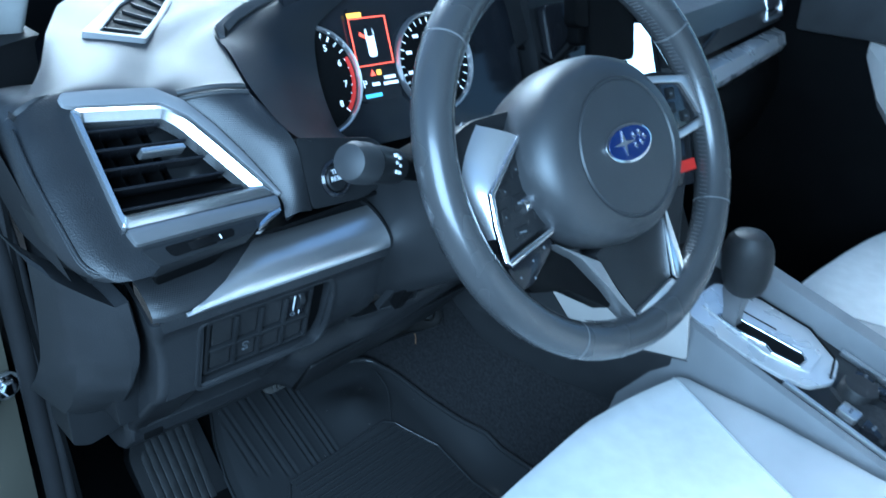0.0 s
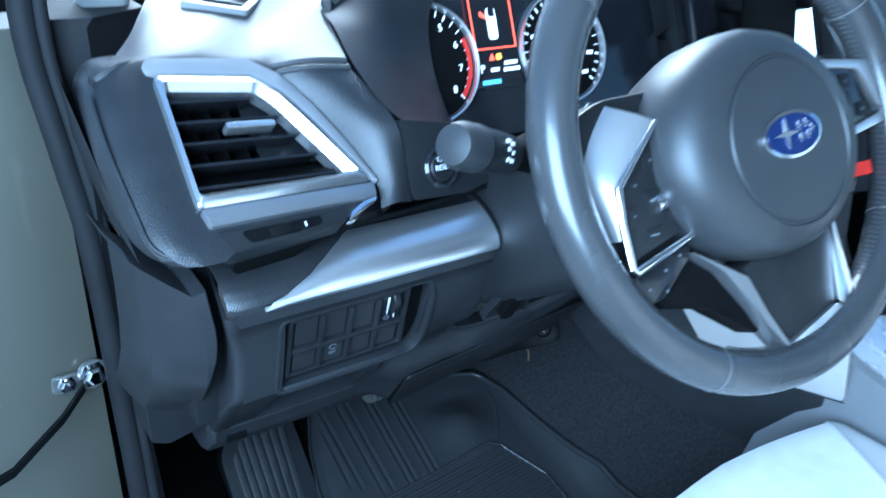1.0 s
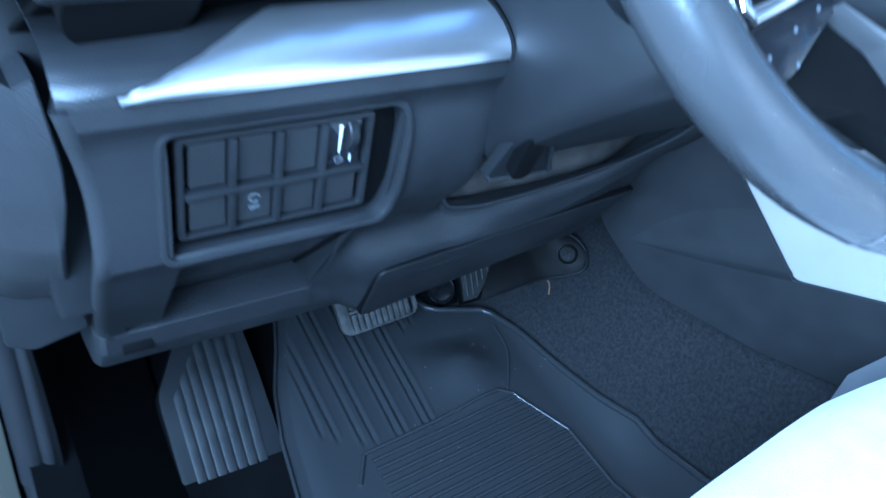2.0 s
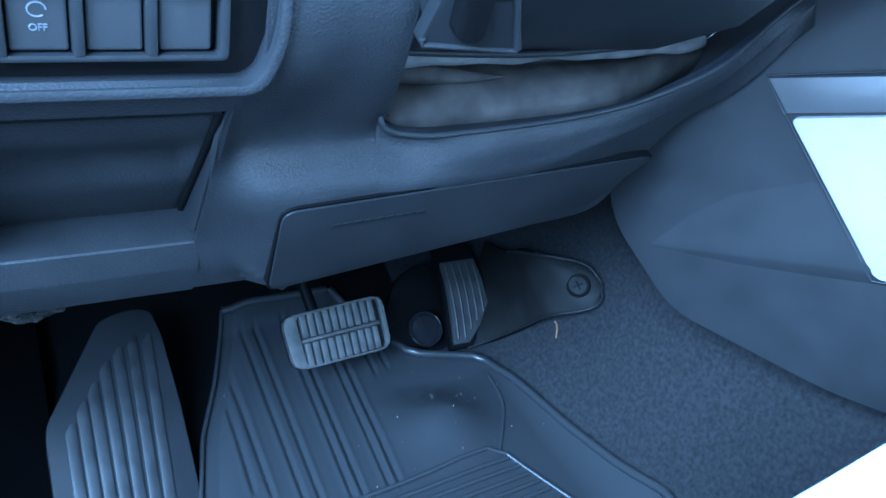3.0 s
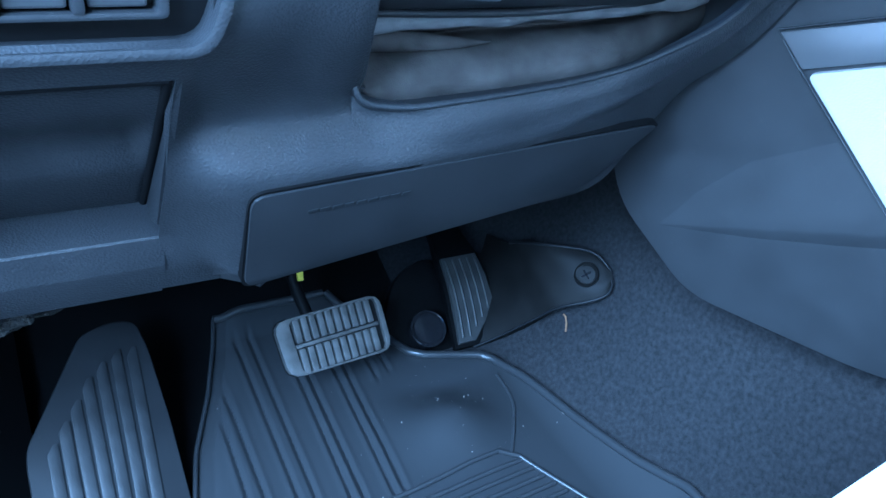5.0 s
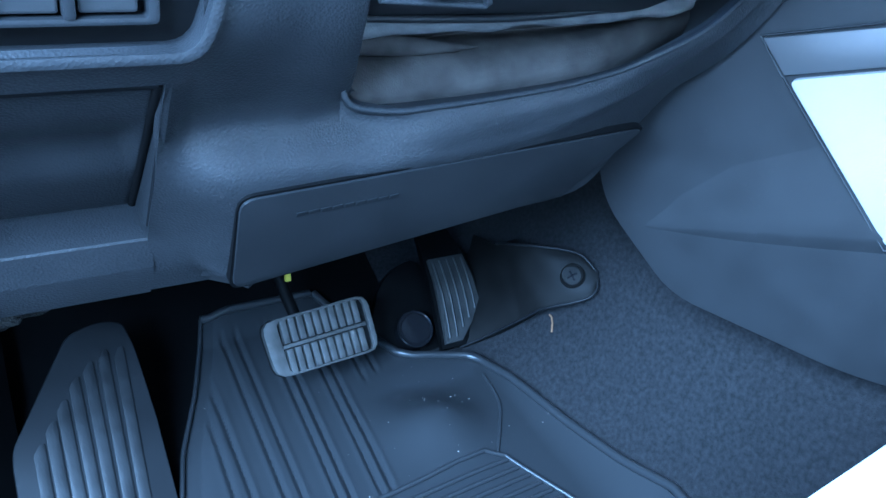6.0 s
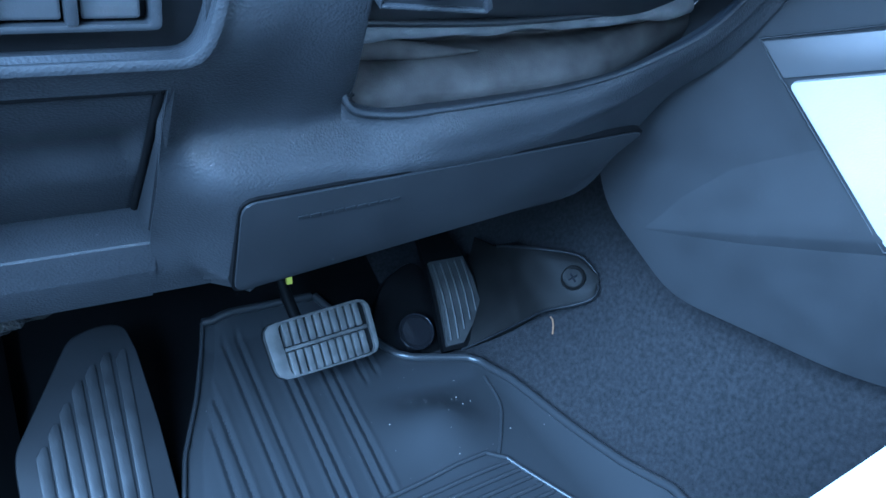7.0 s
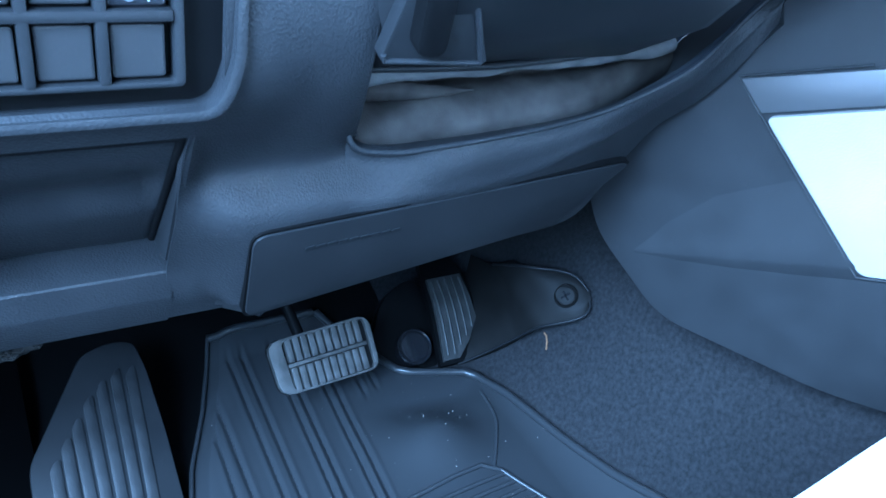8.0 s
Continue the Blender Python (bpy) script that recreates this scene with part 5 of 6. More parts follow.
part("pad_border", frame_prism(resample(bo, 64, (0.05, 0.026)), resample(rounded([(0.0125, 0.0035), (0.0955, 0.0025), (0.0955, 0.0505), (0.0105, 0.0500)], 0.005, 4), 64, (0.05, 0.026)), -0.006, 0.0012, 0.001), PEDAL, pad, m=BR)
for i in range(10):
    x = 0.0165 + 0.0077 * i
    for y0, y1 in ((0.0032, 0.0245), (0.0295, 0.0505)):
        part("rib", box(x - 0.0029, x + 0.0029, y0, y1, -0.005, 0.0024, 0.001), PEDAL, pad, m=BR)
part("cross_bar", box(0.012, 0.093, 0.0253, 0.0287, -0.005, 0.0018, 0.0008), PEDAL, pad, m=BR)
part("arm", tube(curve_points([(-0.03, 0.512, 0.175), (-0.036, 0.54, 0.215), (-0.04, 0.55, 0.27), (-0.04, 0.55, 0.4)], 12), 0.0055, 10), BLACK, brake)
part("mark", box(-0.034, -0.0292, 0.5305, 0.535, 0.2150, 0.2250), material("yellow_tag", (0.55, 0.5, 0.05), 0.6), brake)

gas = thing("accelerator_pedal", (0.15, 0.57, 0.1), "black accelerator pedal with ribbed tread plate", "pedal")
GS = axes((0.1350, 0.537, 0.112), (0.1845, 0.5365, 0.112), (0.1435, 0.594, 0.187))


def tread(x, y, lift):
    return GS @ Vector((x, y, lift + 0.012 * math.sin(math.pi * min(1, max(0, y / 0.13))) - 1.5 * max(0, y - 0.09) ** 2))


part("arm", loft([[tread(x0, y, -0.006), tread(x1, y, -0.006), tread(x1, y, -0.014), tread(x0, y, -0.014)] for x0, x1, y in ((-0.002, 0.026, -0.003), (-0.002, 0.045, 0.02), (-0.001, 0.056, 0.042), (0.001, 0.056, 0.07), (0.004, 0.054, 0.095), (0.01, 0.05, 0.12), (0.014, 0.046, 0.16))]), BLACK, gas)
plate = part("tread", loft([[tread(x0, y, -0.001), tread(x1, y, -0.001), tread(x1, y, -0.006), tread(x0, y, -0.006)] for x0, x1, y in ((0.001, 0.021, 0.001), (0.002, 0.037, 0.018), (0.003, 0.051, 0.040), (0.005, 0.0505, 0.066), (0.007, 0.049, 0.092))]), GAS_RUBBER, gas)
for i in range(5):
    part("rib", tube([tread(0.006 + 0.0088 * i + 0.05 * y, y, 0.0) for y in span(0.006 + 0.008 * max(0, i - 1), 0.088, 8)], 0.0014, 6), GAS_RUBBER, plate)
part("guard", prism(rounded([(0.017, -0.047), (0.05, -0.064), (0.082, -0.060), (0.086, 0.05), (0.06, 0.09), (0.02, 0.06), (0.004, 0.0)], 0.025, 6), -0.03, -0.012, 0.004), BLACK, gas, m=axes((0.06, 0.565, 0.135), (0.16, 0.55, 0.115), (0.06, 0.60, 0.19)))
CP = axes((0.1085, 0.556, 0.1285), (0.1285, 0.551, 0.1235), (0.109, 0.57, 0.1495))
part("round_cap", lathe([(0, -0.01), (0.0195, -0.01), (0.0195, 0.003), (0.0185, 0.004), (0.0172, 0.0035), (0.0165, 0.001), (0.0155, 0.001), (0.0148, 0.0022), (0.006, 0.0025), (0, 0.0025)], 56), GLOSS, gas, "round gloss pivot cap", m=CP)
bracket = thing("pedal_bracket_cover", (0.2, 0.46, 0.15), "black moulded cover beside the accelerator with a screw", "cover")
b_low = curve_points([(0.1394, 0.560, 0.090), (0.174, 0.530, 0.1135), (0.1955, 0.492, 0.1425), (0.2028, 0.462, 0.1633), (0.2215, 0.440, 0.1727), (0.236, 0.430, 0.180), (0.2455, 0.432, 0.191)], 24)
b_top = curve_points([(0.222, 0.620, 0.198), (0.212, 0.580, 0.202), (0.203, 0.550, 0.207), (0.196, 0.520, 0.216), (0.208, 0.484, 0.220), (0.238, 0.457, 0.215), (0.2475, 0.440, 0.200)], 24)
part("plate", sheet(lambda u, s: b_low[u].lerp(b_top[u], s) + Vector((-0.3, -0.6, 0.4)) * (0.004 * math.sin(math.pi * min(1, s * 4) / 2) * math.sin(math.pi * min(1, (1 - s) * 4) / 2) - 0.004 * math.exp(-((u - 13) / 3.0) ** 2)), list(range(25)), span(0, 1, 14), 0.02), COVER, bracket)
# Slightly paler bead added round the cover to draw its edge highlight.
part("rim", tube([b_low[u] + Vector((-0.0006, -0.0016, 0.0004)) for u in range(2, 24)] + [b_top[u] + Vector((-0.0006, -0.0016, 0.0008)) for u in range(24, 8, -1)], 0.0014, 8), SMOOTH, bracket)
SCR = axes((0.2275, 0.4495, 0.1955), (0.2375, 0.4405, 0.1985), (0.231, 0.453, 0.205))
part("screw", lathe([(0.0, -0.004), (0.0125, -0.004), (0.0125, 0.001), (0.0112, 0.003), (0.0095, 0.0012), (0.0085, 0.0018), (0.0, 0.0022)], 28), COVER, bracket, m=SCR @ pose(0, 0, 0.002))
for rz in (20, 110):
    part("screw_slot", box(-0.005, 0.005, -0.0009, 0.0009, 0.002, 0.0026), GLOSS, bracket, smooth=False, m=SCR @ pose(0, 0, 0.002, 0, 0, rz))

rest = thing("footrest", (-0.22, 0.5, 0.05), "ribbed dark plastic footrest", "footrest")
FT = axes((-0.273, 0.4555, 0.0835), (-0.164, 0.4555, 0.0835), (-0.273, 0.5655, 0.1915))
fo = [(0.003, -0.09), (0.113, -0.09), (0.1125, 0.0), (0.112, 0.066), (0.1085, 0.131), (0.1035, 0.156), (0.093, 0.1605), (0.079, 0.1605), (0.058, 0.154), (0.006, 0.069), (0.004, 0.055)]
part("body", prism(rounded(fo, 0.008, 3), -0.05, 0.0, 0.007, 3), SMOOTH, rest, m=FT)
for i, (xt, top_y) in enumerate(((0.0235, 0.064), (0.0344, 0.080), (0.0452, 0.095), (0.0570, 0.112), (0.0695, 0.123), (0.0825, 0.131), (0.0950, 0.131))):
    xb, h = 0.0225 + 0.0104 * i, 0.0045
    part("rib", prism(rounded([(xb - h, -0.08), (xb + h, -0.08), (xt + h, top_y + 0.003), (xt + 0.2 * h, top_y + 0.003), (xt - h, top_y - 0.005)], 0.0015, 3), -0.002, 0.0016, 0.0006), FOOT, rest, m=FT)

# ---- rubber mat ----


# pairs of moulded grooves: front end and back end of each
GROOVES = [((-0.112, 0.575), (-0.120, 0.43)), ((-0.101, 0.60), (-0.107, 0.42)), ((-0.073, 0.626), (-0.083, 0.405)), ((-0.059, 0.626), (-0.070, 0.402)), ((-0.028, 0.628), (-0.043, 0.40)),
           ((-0.018, 0.628), (-0.033, 0.40)), ((0.009, 0.625), (-0.008, 0.40)), ((0.019, 0.622), (0.002, 0.40)), ((0.042, 0.585), (0.038, 0.531)), ((0.056, 0.582), (0.053, 0.537))]


def groove(x, y):
    """How far the mat is pressed in at a place."""
    d = 0.0
    for (xa, ya), (xb, yb) in GROOVES:
        if yb - 0.006 < y < ya + 0.004:
            off = x - (xa + (xb - xa) * (ya - y) / (ya - yb))
            end = max(0.0, min(1.0, (y - yb + 0.006) / 0.01, (ya + 0.004 - y) / 0.008))
            d += end * (0.0024 * math.exp(-(off / 0.0019) ** 2) - 0.0010 * math.exp(-((abs(off) - 0.0045) / 0.0022) ** 2))
    return d


def mat_z(x, y):
    z = floor_z(x, y) + 0.0115
    hump = math.exp(-((x - 0.072) / 0.042) ** 2 - ((y - 0.443) / 0.034) ** 2)
    dip = math.exp(-((x - 0.092) / 0.05) ** 2 - ((y - 0.503) / 0.020) ** 2)
    return z + 0.021 * hump - 0.0055 * dip


X_RIGHT = [(-0.2, 0.205), (0.218, 0.205), (0.284, 0.205), (0.335, 0.194), (0.401, 0.183), (0.45, 0.176), (0.477, 0.171), (0.512, 0.159), (0.523, 0.147), (0.529, 0.130), (0.533, 0.103), (0.548, 0.082), (0.574, 0.070), (0.61, 0.056), (0.65, 0.03)]
X_LEFT = [(-0.2, -0.20), (0.36, -0.175), (0.44, -0.162), (0.5, -0.145), (0.56, -0.118), (0.65, -0.085)]


def mat_point(u, y, lift=0.0):
    x, edge_x = along(X_LEFT, y) * (1 - u) + 0.205 * u, along(X_RIGHT, y)
    x = x if x < edge_x else edge_x + 0.0005 * (x - edge_x)
    roll_down = 0.016 * max(0.0, (0.10 - u) / 0.10) ** 2
    return Vector((x, y, max(mat_z(x, y) - groove(x, y) - roll_down, floor_z(x, y) + 0.0062) + lift))


mat_thing = thing("floor_mat", (0.03, 0.35, 0.03), "black moulded rubber floor mat with pressed grooves", "floor mat")
part("sheet", sheet(lambda u, y: mat_point(u, y), span(0, 1, 260), span(-0.15, 0.37, 14) + span(0.38, 0.646, 60), 0.004), RUBBER, mat_thing)
for u, r in ((0.0, 0.002), (1.0, 0.0042)):
    part("raised_edge", tube([mat_point(u, y, 0.003) for y in span(-0.15, 0.645, 90)], r, 8), RUBBER, mat_thing)
part("front_edge", tube([mat_point(u, 0.645, 0.003) for u in span(0, 0.4, 12)], 0.0042, 8), RUBBER, mat_thing)
# heel plate with fine cross ribs
HB = [(-0.11, 0.36), (-0.09, 0.390), (0.095, 0.404), (0.112, 0.395), (0.145, 0.33), (0.155, 0.1), (-0.11, 0.1)]
part("heel_border", tube([(x, y, mat_z(x, y) + 0.002) for x, y in [tuple(Vector(a).lerp(Vector(b), s)) for a, b in zip(HB, HB[1:]) for s in span(0, 1, 6)]], 0.0022, 8), RUBBER, mat_thing)
for i in range(26):
    y0 = 0.385 - 0.0105 * i
    xr = min(0.105 + 0.45 * max(0, 0.40 - y0), 0.145)
    part("rib", tube([(x, y0 + 0.06 * x, mat_z(x, y0 + 0.06 * x) + 0.0012) for x in span(-0.085, xr, 8)], 0.0022, 6), RUBBER, mat_thing)
crease = curve_points([(0.153, 0.494, 0.0), (0.146, 0.456, 0.0), (0.127, 0.426, 0.0), (0.107, 0.400, 0.0)], 12)
part("crease", tube([(p.x, p.y, mat_z(p.x, p.y) + 0.0005) for p in crease], 0.0016, 6), RUBBER, mat_thing)

bm = bmesh.new()
rng = random.Random(4)
for i in range(46):
    x, y = rng.gauss(0.06, 0.07), rng.gauss(0.46, 0.05)
    if not (-0.13 < x < 0.19 and 0.34 < y < 0.58):
        continue
    r = rng.uniform(0.0002, 0.0006)
    bmesh.ops.create_icosphere(bm, subdivisions=1, radius=r, matrix=Matrix.Translation((x, y, mat_z(x, y) + r * 0.6)))
tagged(part("grit", bm, DUST), "fine pale grit scattered on the rubber mat", "grit", kind="stuff")
sx, sy = 0.223, 0.475
tagged(part("straw_bit", tube([(sx + a, sy + b, floor_z(sx + a, sy + b) + 0.0022 + c) for a, b, c in ((-0.004, -0.006, 0), (-0.001, -0.003, 0.001), (0.001, 0.001, 0.001), (0.0015, 0.005, 0))], 0.0009, 6), STRAW), "short dry straw lying on the carpet", "straw")

# ---- centre console ----


def on_side(y, z, out=0.0):
    """A point on the flank of the console that faces the pedals."""
    return Vector(((0.3035 - 0.282 * y - 0.202 * z) / 0.938, y, z)) - Vector((0.938, 0.282, 0.202)) * out


def flank(outline, thick, proud, r=0.003):
    m = axes(on_side(0.141, 0.307), on_side(0.0, 0.307), on_side(0.141, 0.42))
    inv = m.inverted()
    pts = [inv @ on_side(y, z) for y, z in outline]
    return prism([(p.x, p.y) for p in pts], proud - thick, proud, r), m


console = thing("centre_console", (0.36, -0.1, 0.1), "centre console with padded grey flank and silver shift plate", "centre console")
bm, fm = flank(rounded([(0.31, 0.40), (0.335, 0.335), (0.331, 0.299), (0.286, 0.235), (0.167, 0.207), (0.02, 0.20), (0.02, 0.47), (0.16, 0.50), (0.24, 0.46)], 0.02), 0.012, 0.0, 0.003)
part("flank_panel", bm, SIDE, console, m=fm)
bm, fm = flank(rounded([(0.1935, 0.4055), (0.139, 0.306), (0.0, 0.318), (0.0, 0.43), (0.10, 0.419)], 0.006), 0.008, 0.004, 0.003)
part("knee_pad", bm, LIGHT_SKIN, console, "pale padded knee rest", m=fm)
bm, fm = flank([(0.2065, 0.4305), (0.195, 0.4085), (0.10, 0.4215), (0.0, 0.434), (0.0, 0.452), (0.129, 0.439)], 0.008, 0.0055, 0.0015)
part("silver_strip", bm, SATIN, console, "satin silver strip above the knee rest", m=fm)
part("seam", tube([on_side(y, z, 0.003) for y, z in ((0.131, 0.441), (0.2085, 0.4315), (0.1965, 0.4075), (0.141, 0.3045), (0.0, 0.316))], 0.0007, 14), SIDE, console)
part("flank_fold", loft([[on_side(y, 0.3105 - 0.13 * (y - 0.13) + dz * k, out * k - 0.0006) for dz, out in ((0.075, 0.0), (0.04, 0.0018), (0.015, 0.0038), (0.004, 0.0046), (0.0, 0.0040), (-0.006, 0.0014), (-0.010, 0.0), (0.03, -0.002))]
                         for y, k in ((0.02, 1.0), (0.10, 1.0), (0.18, 0.95), (0.23, 0.8), (0.27, 0.5), (0.30, 0.15))]), SIDE, console)
part("flank_upper", sheet(lambda y, s: on_side(y, 0.438 + 0.12 * s + 0.25 * max(0, y - 0.16), -0.004 - 0.02 * s), span(0.02, 0.30, 10), span(0, 1, 6), 0.004), TWILL, console)
part("rear_base", box(0.27, 0.45, -0.7, 0.03, 0.0, 0.20, 0.01), SIDE, console)
# the deck falls towards the rear; its own frame: x across, y forward, z up
DECK = axes((0.30, 0.02, 0.363), (0.40, 0.02, 0.363), (0.30, 1.02, 0.633))
part("rear_flank", loft([[(x, y, z) for x, z in ((-0.052, -0.22), (-0.050, -0.09), (-0.043, -0.03), (-0.033, -0.004), (-0.025, 0.0), (-0.020, -0.004), (-0.020, -0.22))] for y in (0.03, -0.05, -0.15, -0.30, -0.5)]), GREY_SKIN, console, "grey padded console side", m=DECK)
part("right_flank", loft([[(x, y, z) for x, z in ((0.124, -0.22), (0.124, 0.008), (0.130, 0.026), (0.146, 0.032), (0.162, 0.02), (0.170, -0.03), (0.172, -0.22))] for y in (0.05, -0.05, -0.15, -0.30, -0.5)]), GREY_SKIN, console, "grey padded console side", m=DECK)
part("deck", box(-0.021, 0.125, -0.5, 0.06, -0.06, -0.006, 0.004), SMOOTH, console, m=DECK)
gate = part("shift_plate", prism(rounded([(-0.0195, 0.0), (0.0, 0.018), (0.08, 0.022), (0.112, -0.03), (0.121, -0.106), (0.092, -0.158), (0.046, -0.173), (0.006, -0.158), (-0.008, -0.13), (-0.0195, -0.077)], 0.010), -0.012, -0.0005, 0.003), PLATE, console, "silver shift gate plate", m=DECK)
part("raised_field", prism(rounded([(0.012, 0.004), (0.076, -0.012), (0.101, -0.108), (0.078, -0.139), (0.028, -0.146), (0.006, -0.095)], 0.008), -0.004, 0.0022, 0.0015), PLATE, gate, m=DECK)
slot_line = [(0.012, -0.022), (0.030, -0.026), (0.052, -0.122), (0.044, -0.133), (0.024, -0.134), (0.014, -0.100), (0.020, -0.088), (0.010, -0.055)]
part("gate_slot", prism(rounded(slot_line, 0.003), -0.003, 0.0030), BLACK, gate, m=DECK)
part("slot_trim", tube([DECK @ Vector((x, y, 0.003)) for x, y in slot_line + slot_line[:1]], 0.0018, 8), CHROME, gate)
part("plate_groove", tube([DECK @ Vector((x, y, 0.0002)) for x, y in ((0.086, 0.012), (0.108, -0.034), (0.116, -0.104), (0.090, -0.152), (0.047, -0.166))], 0.0016, 8), BLACK, gate)
part("position_mark", box(0.034, 0.037, -0.10, -0.03, 0.0022, 0.0026), BLACK, gate, smooth=False, m=DECK @ pose(0.008, 0.01, 0, 0, 0, 12))
part("mode_dial", lathe([(0, -0.01), (0.022, -0.01), (0.022, 0.010), (0.020, 0.014), (0.012, 0.0145), (0, 0.0135)], 36), KNOB, console, "dark round mode dial", m=DECK @ pose(0.052, -0.198, 0))
for i in range(4):
    for x0, x1, y0, mat in ((0.002, 0.024, -0.196 - 0.030 * i, SILVER if i == 0 else GLOSS), (0.082, 0.104, -0.180 - 0.030 * i, GLOSS)):
        key = part("console_button", prism(rounded([(x0, y0), (x1, y0), (x1, y0 - 0.023), (x0, y0 - 0.023)], 0.003), -0.01, 0.001 + (0.001 if i == 0 else 0), 0.001), mat, console, m=DECK)
        part("symbol", box(x0 + 0.006, x1 - 0.006, y0 - 0.013, y0 - 0.010, 0.0008, 0.0024), PRINT, key, smooth=False, m=DECK)
part("console_rail", box(-0.0185, -0.0125, -0.45, -0.135, -0.006, 0.002, 0.0015), SILVER, console, m=DECK)
part("console_rail", box(0.112, 0.119, -0.45, -0.15, -0.006, 0.002, 0.0015), SILVER, console, m=DECK)

lever = thing("gear_lever", (0.322, -0.012, 0.36), "automatic gear lever with a dark rounded knob", "gear lever")
part("neck", loft([[(0.3215 + dx + w * a, -0.016 + dy + w * b, z) for a, b in ((-1, -1.3), (1, -1.3), (1, 1.3), (-1, 1.3))] for w, dx, dy, z in ((0.007, 0.0, 0.0, 0.345), (0.008, -0.002, -0.001, 0.375), (0.011, -0.005, -0.002, 0.40), (0.012, -0.007, -0.003, 0.425))]), SATIN, lever, "satin neck under the knob")
knob = [(0.010, 0.400), (0.0155, 0.4025), (0.0205, 0.408), (0.0240, 0.418), (0.0262, 0.431), (0.0275, 0.444), (0.0275, 0.457), (0.0262, 0.469), (0.0228, 0.480), (0.0165, 0.4885), (0.0080, 0.4925)]
part("knob", loft([[(0.3135 - 0.25 * (z - 0.41) + r * math.cos(a), -0.026 - 0.05 * (z - 0.41) + r * 1.12 * math.sin(a), z + 0.1 * r * math.cos(a)) for a in [2 * math.pi * k / 36 for k in range(36)]] for r, z in knob]), KNOB, lever, "dark rounded knob")

# ---- centre stack, screen and phone holder ----
stack = thing("centre_stack", (0.36, 0.3, 0.5), "dark centre stack with a lit screen", "dash panel")
part("housing", loft([[(x, y, z) for x in (0.235, 0.5)] + [(x, y + 0.08, z) for x in (0.5, 0.235)] for y, z in ((0.15, 0.36), (0.20, 0.46), (0.24, 0.56), (0.27, 0.66), (0.30, 0.74))]), SMOOTH, stack)
SC = axes((0.255, 0.232, 0.585), (0.475, 0.232, 0.585), (0.255, 0.272, 0.70))
part("bezel", prism(rounded([(-0.008, -0.008), (0.228, -0.008), (0.228, 0.135), (-0.008, 0.135)], 0.008), -0.01, 0.004, 0.002), GLOSS, stack, m=SC)
part("screen", prism(rounded([(0.075, 0.01), (0.21, 0.01), (0.21, 0.122), (0.075, 0.122)], 0.003), 0.004, 0.0052), SCREEN, stack, "pale lit touch screen", m=SC)
part("control_strip", box(0.26, 0.47, 0.155, 0.2, 0.45, 0.50, 0.005), GLOSS, stack)
holder = thing("phone_holder", (0.27, 0.22, 0.66), "black phone holder clamping a dark phone", "phone holder")
PH = axes((0.253, 0.205, 0.652), (0.338, 0.190, 0.648), (0.243, 0.235, 0.78))
part("phone", prism(rounded([(0.0, 0.0), (0.078, 0.0), (0.078, 0.15), (0.0, 0.15)], 0.009), 0.0, 0.009, 0.002), BLACK, holder, m=PH)
part("clamp", prism(rounded([(-0.03, 0.045), (-0.008, 0.04), (-0.008, 0.11), (-0.03, 0.105)], 0.006), -0.004, 0.016, 0.003), BLACK, holder, m=PH)
part("clamp", prism(rounded([(0.082, 0.045), (0.094, 0.045), (0.094, 0.10), (0.082, 0.10)], 0.005), -0.004, 0.016, 0.003), BLACK, holder, m=PH)
part("back", prism(rounded([(-0.01, 0.02), (0.088, 0.02), (0.088, 0.12), (-0.01, 0.12)], 0.01), -0.022, -0.001, 0.004), BLACK, holder, m=PH)
part("foot", prism(rounded([(0.02, -0.012), (0.06, -0.012), (0.06, 0.0), (0.02, 0.0)], 0.003), -0.01, 0.016, 0.002), BLACK, holder, m=PH)
part("arm", tube([PH @ Vector((0.03, 0.05, -0.02)), PH @ Vector((-0.01, -0.0, -0.05)), (0.24, 0.30, 0.66)], 0.008, 10), BLACK, holder)

# passenger side of the dash, which falls away from the middle
away = lambda x: 0.22 * (x - 0.60) - 0.012
pdash = thing("passenger_dash", (0.8, 0.3, 0.6), "dark passenger side dash with silver trim and glovebox", "dashboard")
part("upper_face", loft([[(x, y + away(x), z) for y, z in ((0.31, 0.70), (0.262, 0.685), (0.245, 0.65), (0.25, 0.612), (0.3, 0.60), (0.36, 0.65))] for x in (0.50, 0.62, 0.8, 1.0, 1.075)]), PAD, pdash)
part("crease_line", tube([(0.52, 0.2, 0.636), (0.69, 0.262, 0.652), (0.85, 0.345, 0.69)], 0.004, 8), BLACK, pdash)
part("silver_trim", loft([[(x, y + away(x), z) for y, z in ((0.255, 0.598), (0.232, 0.592), (0.224, 0.572), (0.232, 0.556), (0.258, 0.55))] for x in (0.505, 0.7, 0.9, 1.0, 1.06)]), PLATE, pdash, "brushed silver trim strip")
# Glovebox coloured black for the shade it sits in.
part("glovebox", loft([[(x, y + away(x), z) for y, z in ((0.27, 0.548), (0.236, 0.545), (0.225, 0.50), (0.25, 0.40), (0.30, 0.33), (0.4, 0.33), (0.4, 0.548))] for x in (0.505, 0.7, 0.95, 1.06)]), BLACK, pdash)
PV = axes((0.93, 0.243 + away(0.93), 0.625), (1.04, 0.243 + away(1.04), 0.625), (0.93, 0.262 + away(0.93), 0.685))
pv = thing("passenger_air_vent", PV @ Vector((0.05, 0.03, 0)), "passenger side air vent with dark slats", "air vent")
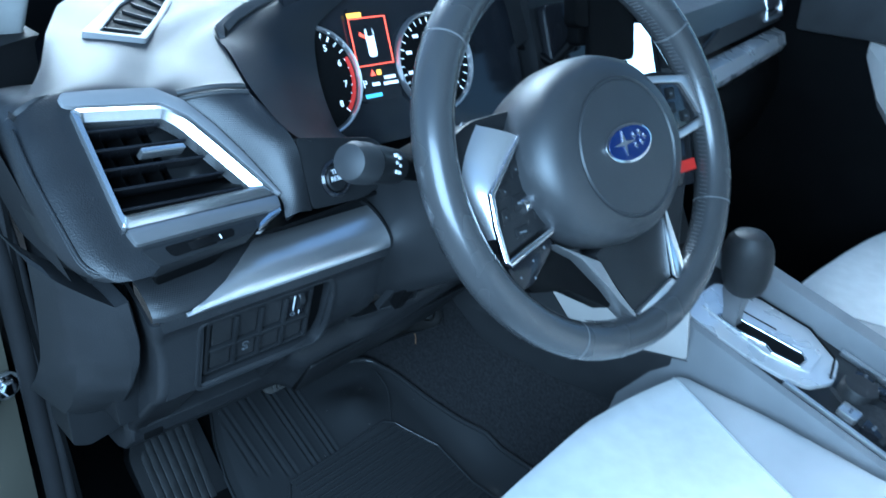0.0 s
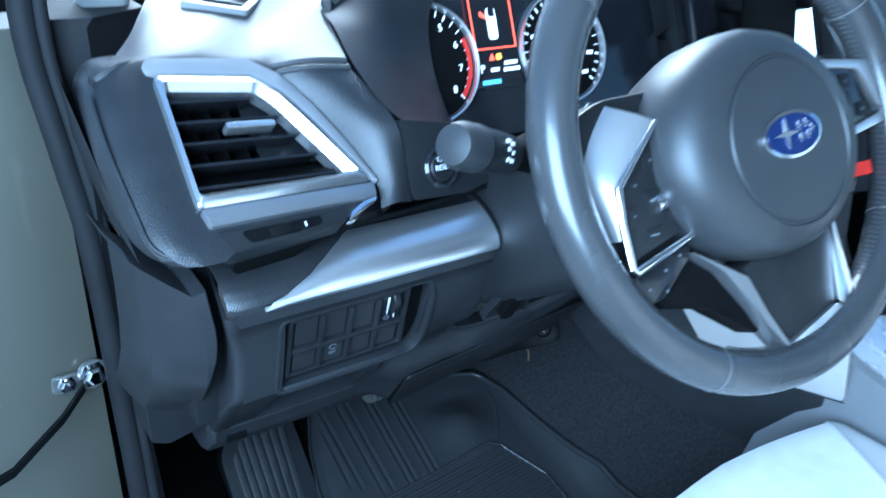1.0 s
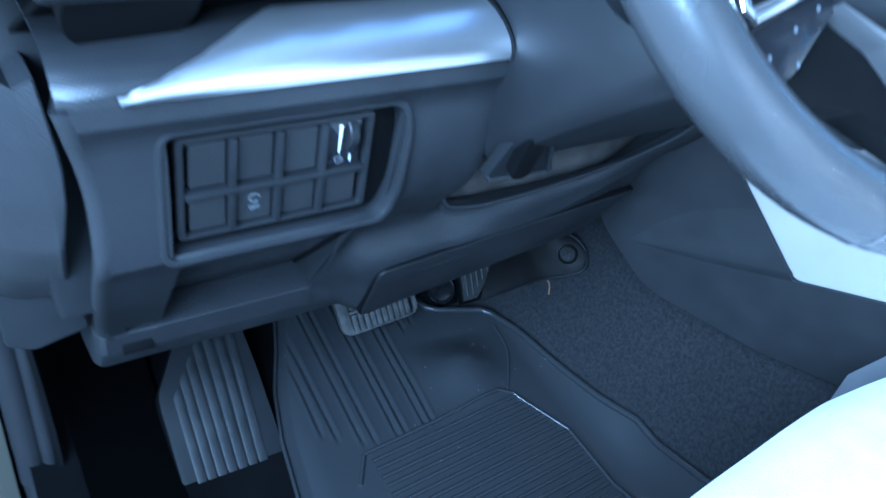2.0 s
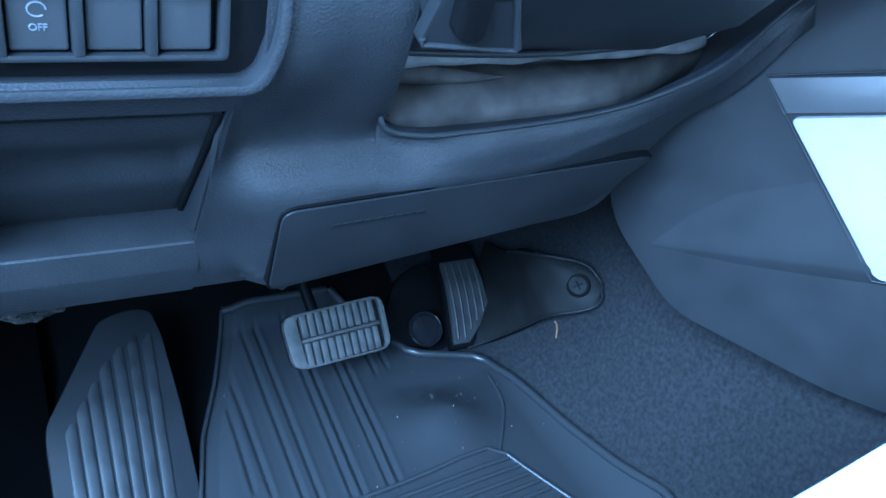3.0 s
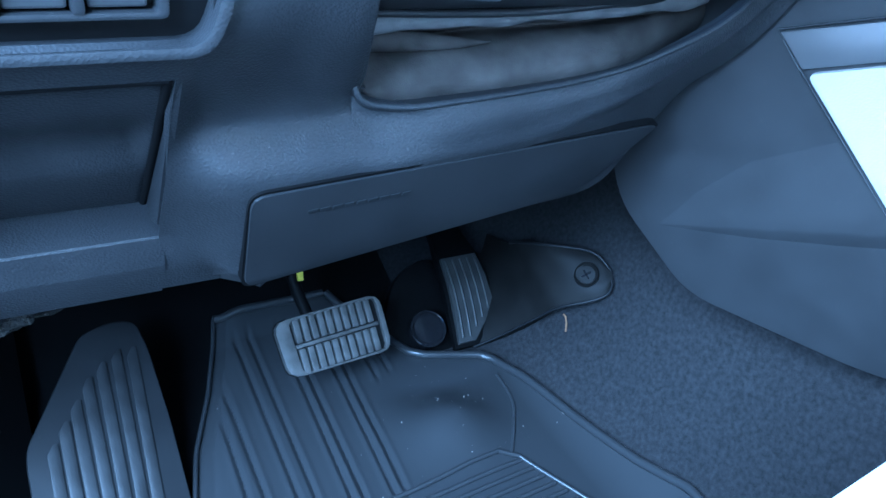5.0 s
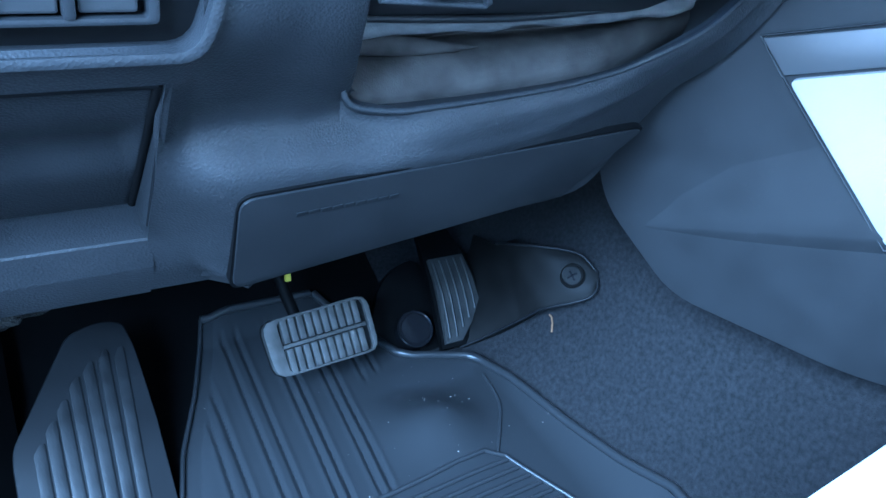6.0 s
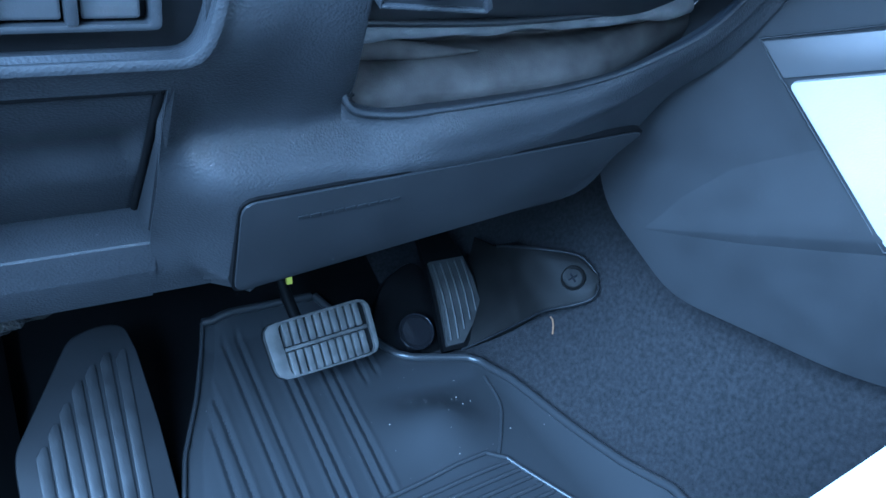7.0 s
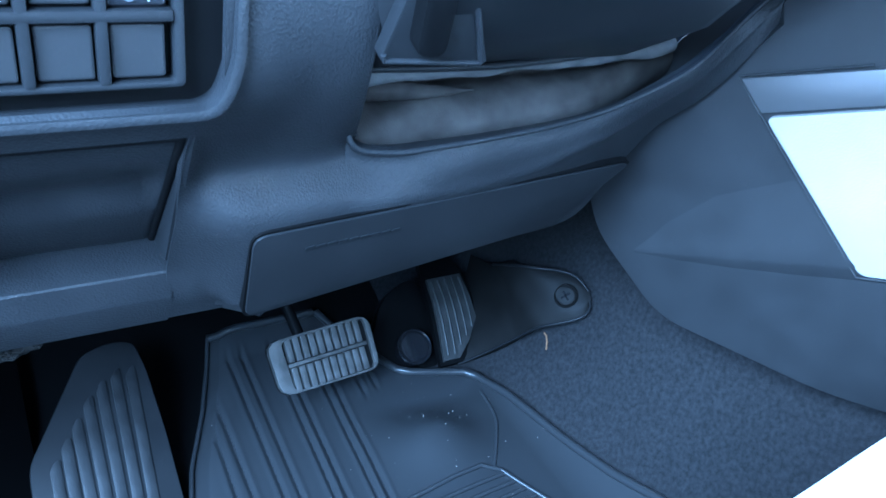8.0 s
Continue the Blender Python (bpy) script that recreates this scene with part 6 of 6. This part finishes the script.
part("frame", frame_prism(rounded([(0, 0), (0.11, 0), (0.11, 0.06), (0, 0.06)], 0.006), rounded([(0.008, 0.008), (0.102, 0.008), (0.102, 0.052), (0.008, 0.052)], 0.004), -0.004, 0.006, 0.001), SILVER, pv, m=PV)
for i in range(3):
    part("slat", box(0.008, 0.102, 0.016 + 0.013 * i, 0.019 + 0.013 * i, -0.003, 0.004, 0.001), GLOSS, pv, m=PV)

# ---- seats ----


def seat(cx, tilt, label):
    s = thing("car_seat", (cx, -0.3, 0.05), label, "car seat", group="front seats")

    def top(u, v):
        # u across, v from the front edge backwards
        x = cx + u * 0.262
        front = 0.052 - 0.03 * abs(u) ** 3 + 0.03 * min(0.0, tilt * (u - 0.28))
        y = front - 0.52 * v
        bolster = 0.014 * max(0, (abs(u) - 0.62) / 0.38) ** 1.2 * min(1, v / 0.3)
        z = 0.308 - 0.03 * v + bolster - 0.055 * max(0, (abs(u) - 0.86) / 0.14) ** 2
        z -= 0.14 * max(0, (0.085 - v) / 0.085) ** 2.2
        wrinkle = 0.0012 * noise.noise(Vector((x * 14, y * 14, 3.0)))
        return (x, y + 0.028 * math.sin(min(1, v / 0.085) * 1.57) - 0.028, z + wrinkle)

    def seam_u(v):
        return max(0.5, 0.9 - 0.78 * v)

    vs = [0, 0.01, 0.02, 0.035, 0.05, 0.07, 0.09] + span(0.12, 1, 22)
    part("cushion", sheet(lambda k, v: top(k * seam_u(v), v), span(-1, 1, 40), vs, 0.03, out=(0, 0, 1)), FABRIC, s, "pale woven cloth cushion")
    for sg in (-1, 1):
        part("bolster", sheet(lambda k, v: top(sg * (seam_u(v) + (1 - seam_u(v)) * k), v), span(0, 1, 14), vs, 0.03, out=(0, 0, 1)), BOLSTER, s, "pale grey leatherette side bolster")
        part("piping", tube([Vector(top(sg * seam_u(v), v)) + Vector((0, 0, 0.0004)) for v in vs], 0.0016, 8), BOLSTER, s)
        part("edge_trim", tube([Vector(top(sg * 1.0, v)) + Vector((sg * 0.004, 0, 0.002)) for v in vs], 0.010, 12), SIDE, s, "dark edge trim of the bolster")
    part("skirt", box(cx - 0.25, cx + 0.25, -0.5, -0.02, 0.07, 0.2, 0.02), SMOOTH, s)
    part("backrest", loft([[(cx + dx, y, z) for dx in (-0.25, -0.2, 0.2, 0.25)] + [(cx + dx, y - 0.11, z) for dx in (0.2, -0.2)] for y, z in ((-0.47, 0.26), (-0.50, 0.5), (-0.56, 0.75), (-0.62, 0.88))]), FABRIC, s)
    part("headrest", box(cx - 0.13, cx + 0.13, -0.72, -0.64, 0.92, 1.09, 0.03, 4), FABRIC, s)
    for sg in (-1, 1):
        part("rail", box(cx + sg * 0.2 - 0.02, cx + sg * 0.2 + 0.02, -0.5, -0.02, 0.0, 0.075, 0.004), BLACK, s)
    return s


seat(0.0, 1.0, "driver's seat with pale cloth cushion and grey bolsters")
seat(0.74, 0.0, "passenger seat with pale cloth cushion and grey bolsters")

# torn foam and wiring under the dash
foam = bmesh.new()
bmesh.ops.create_icosphere(foam, subdivisions=4, radius=1)
for v in foam.verts:
    k = 1 + 0.45 * noise.noise(v.co * 2.3) + 0.2 * noise.noise(v.co * 6)
    v.co = Vector((v.co.x * 0.033, v.co.y * 0.022, v.co.z * 0.012)) * k + Vector((-0.268, 0.43, 0.268))
tagged(part("foam_wad", foam, FOAM), "dusty torn foam padding tucked under the dash", "foam")
harness = thing("wiring_harness", (-0.2, 0.45, 0.4), "black wiring under the dash", "cable")
part("cable", tube(curve_points([(-0.36, 0.36, 0.33), (-0.3, 0.4, 0.34), (-0.2, 0.46, 0.33), (-0.1, 0.5, 0.38)], 16), 0.006, 8), BLACK, harness)
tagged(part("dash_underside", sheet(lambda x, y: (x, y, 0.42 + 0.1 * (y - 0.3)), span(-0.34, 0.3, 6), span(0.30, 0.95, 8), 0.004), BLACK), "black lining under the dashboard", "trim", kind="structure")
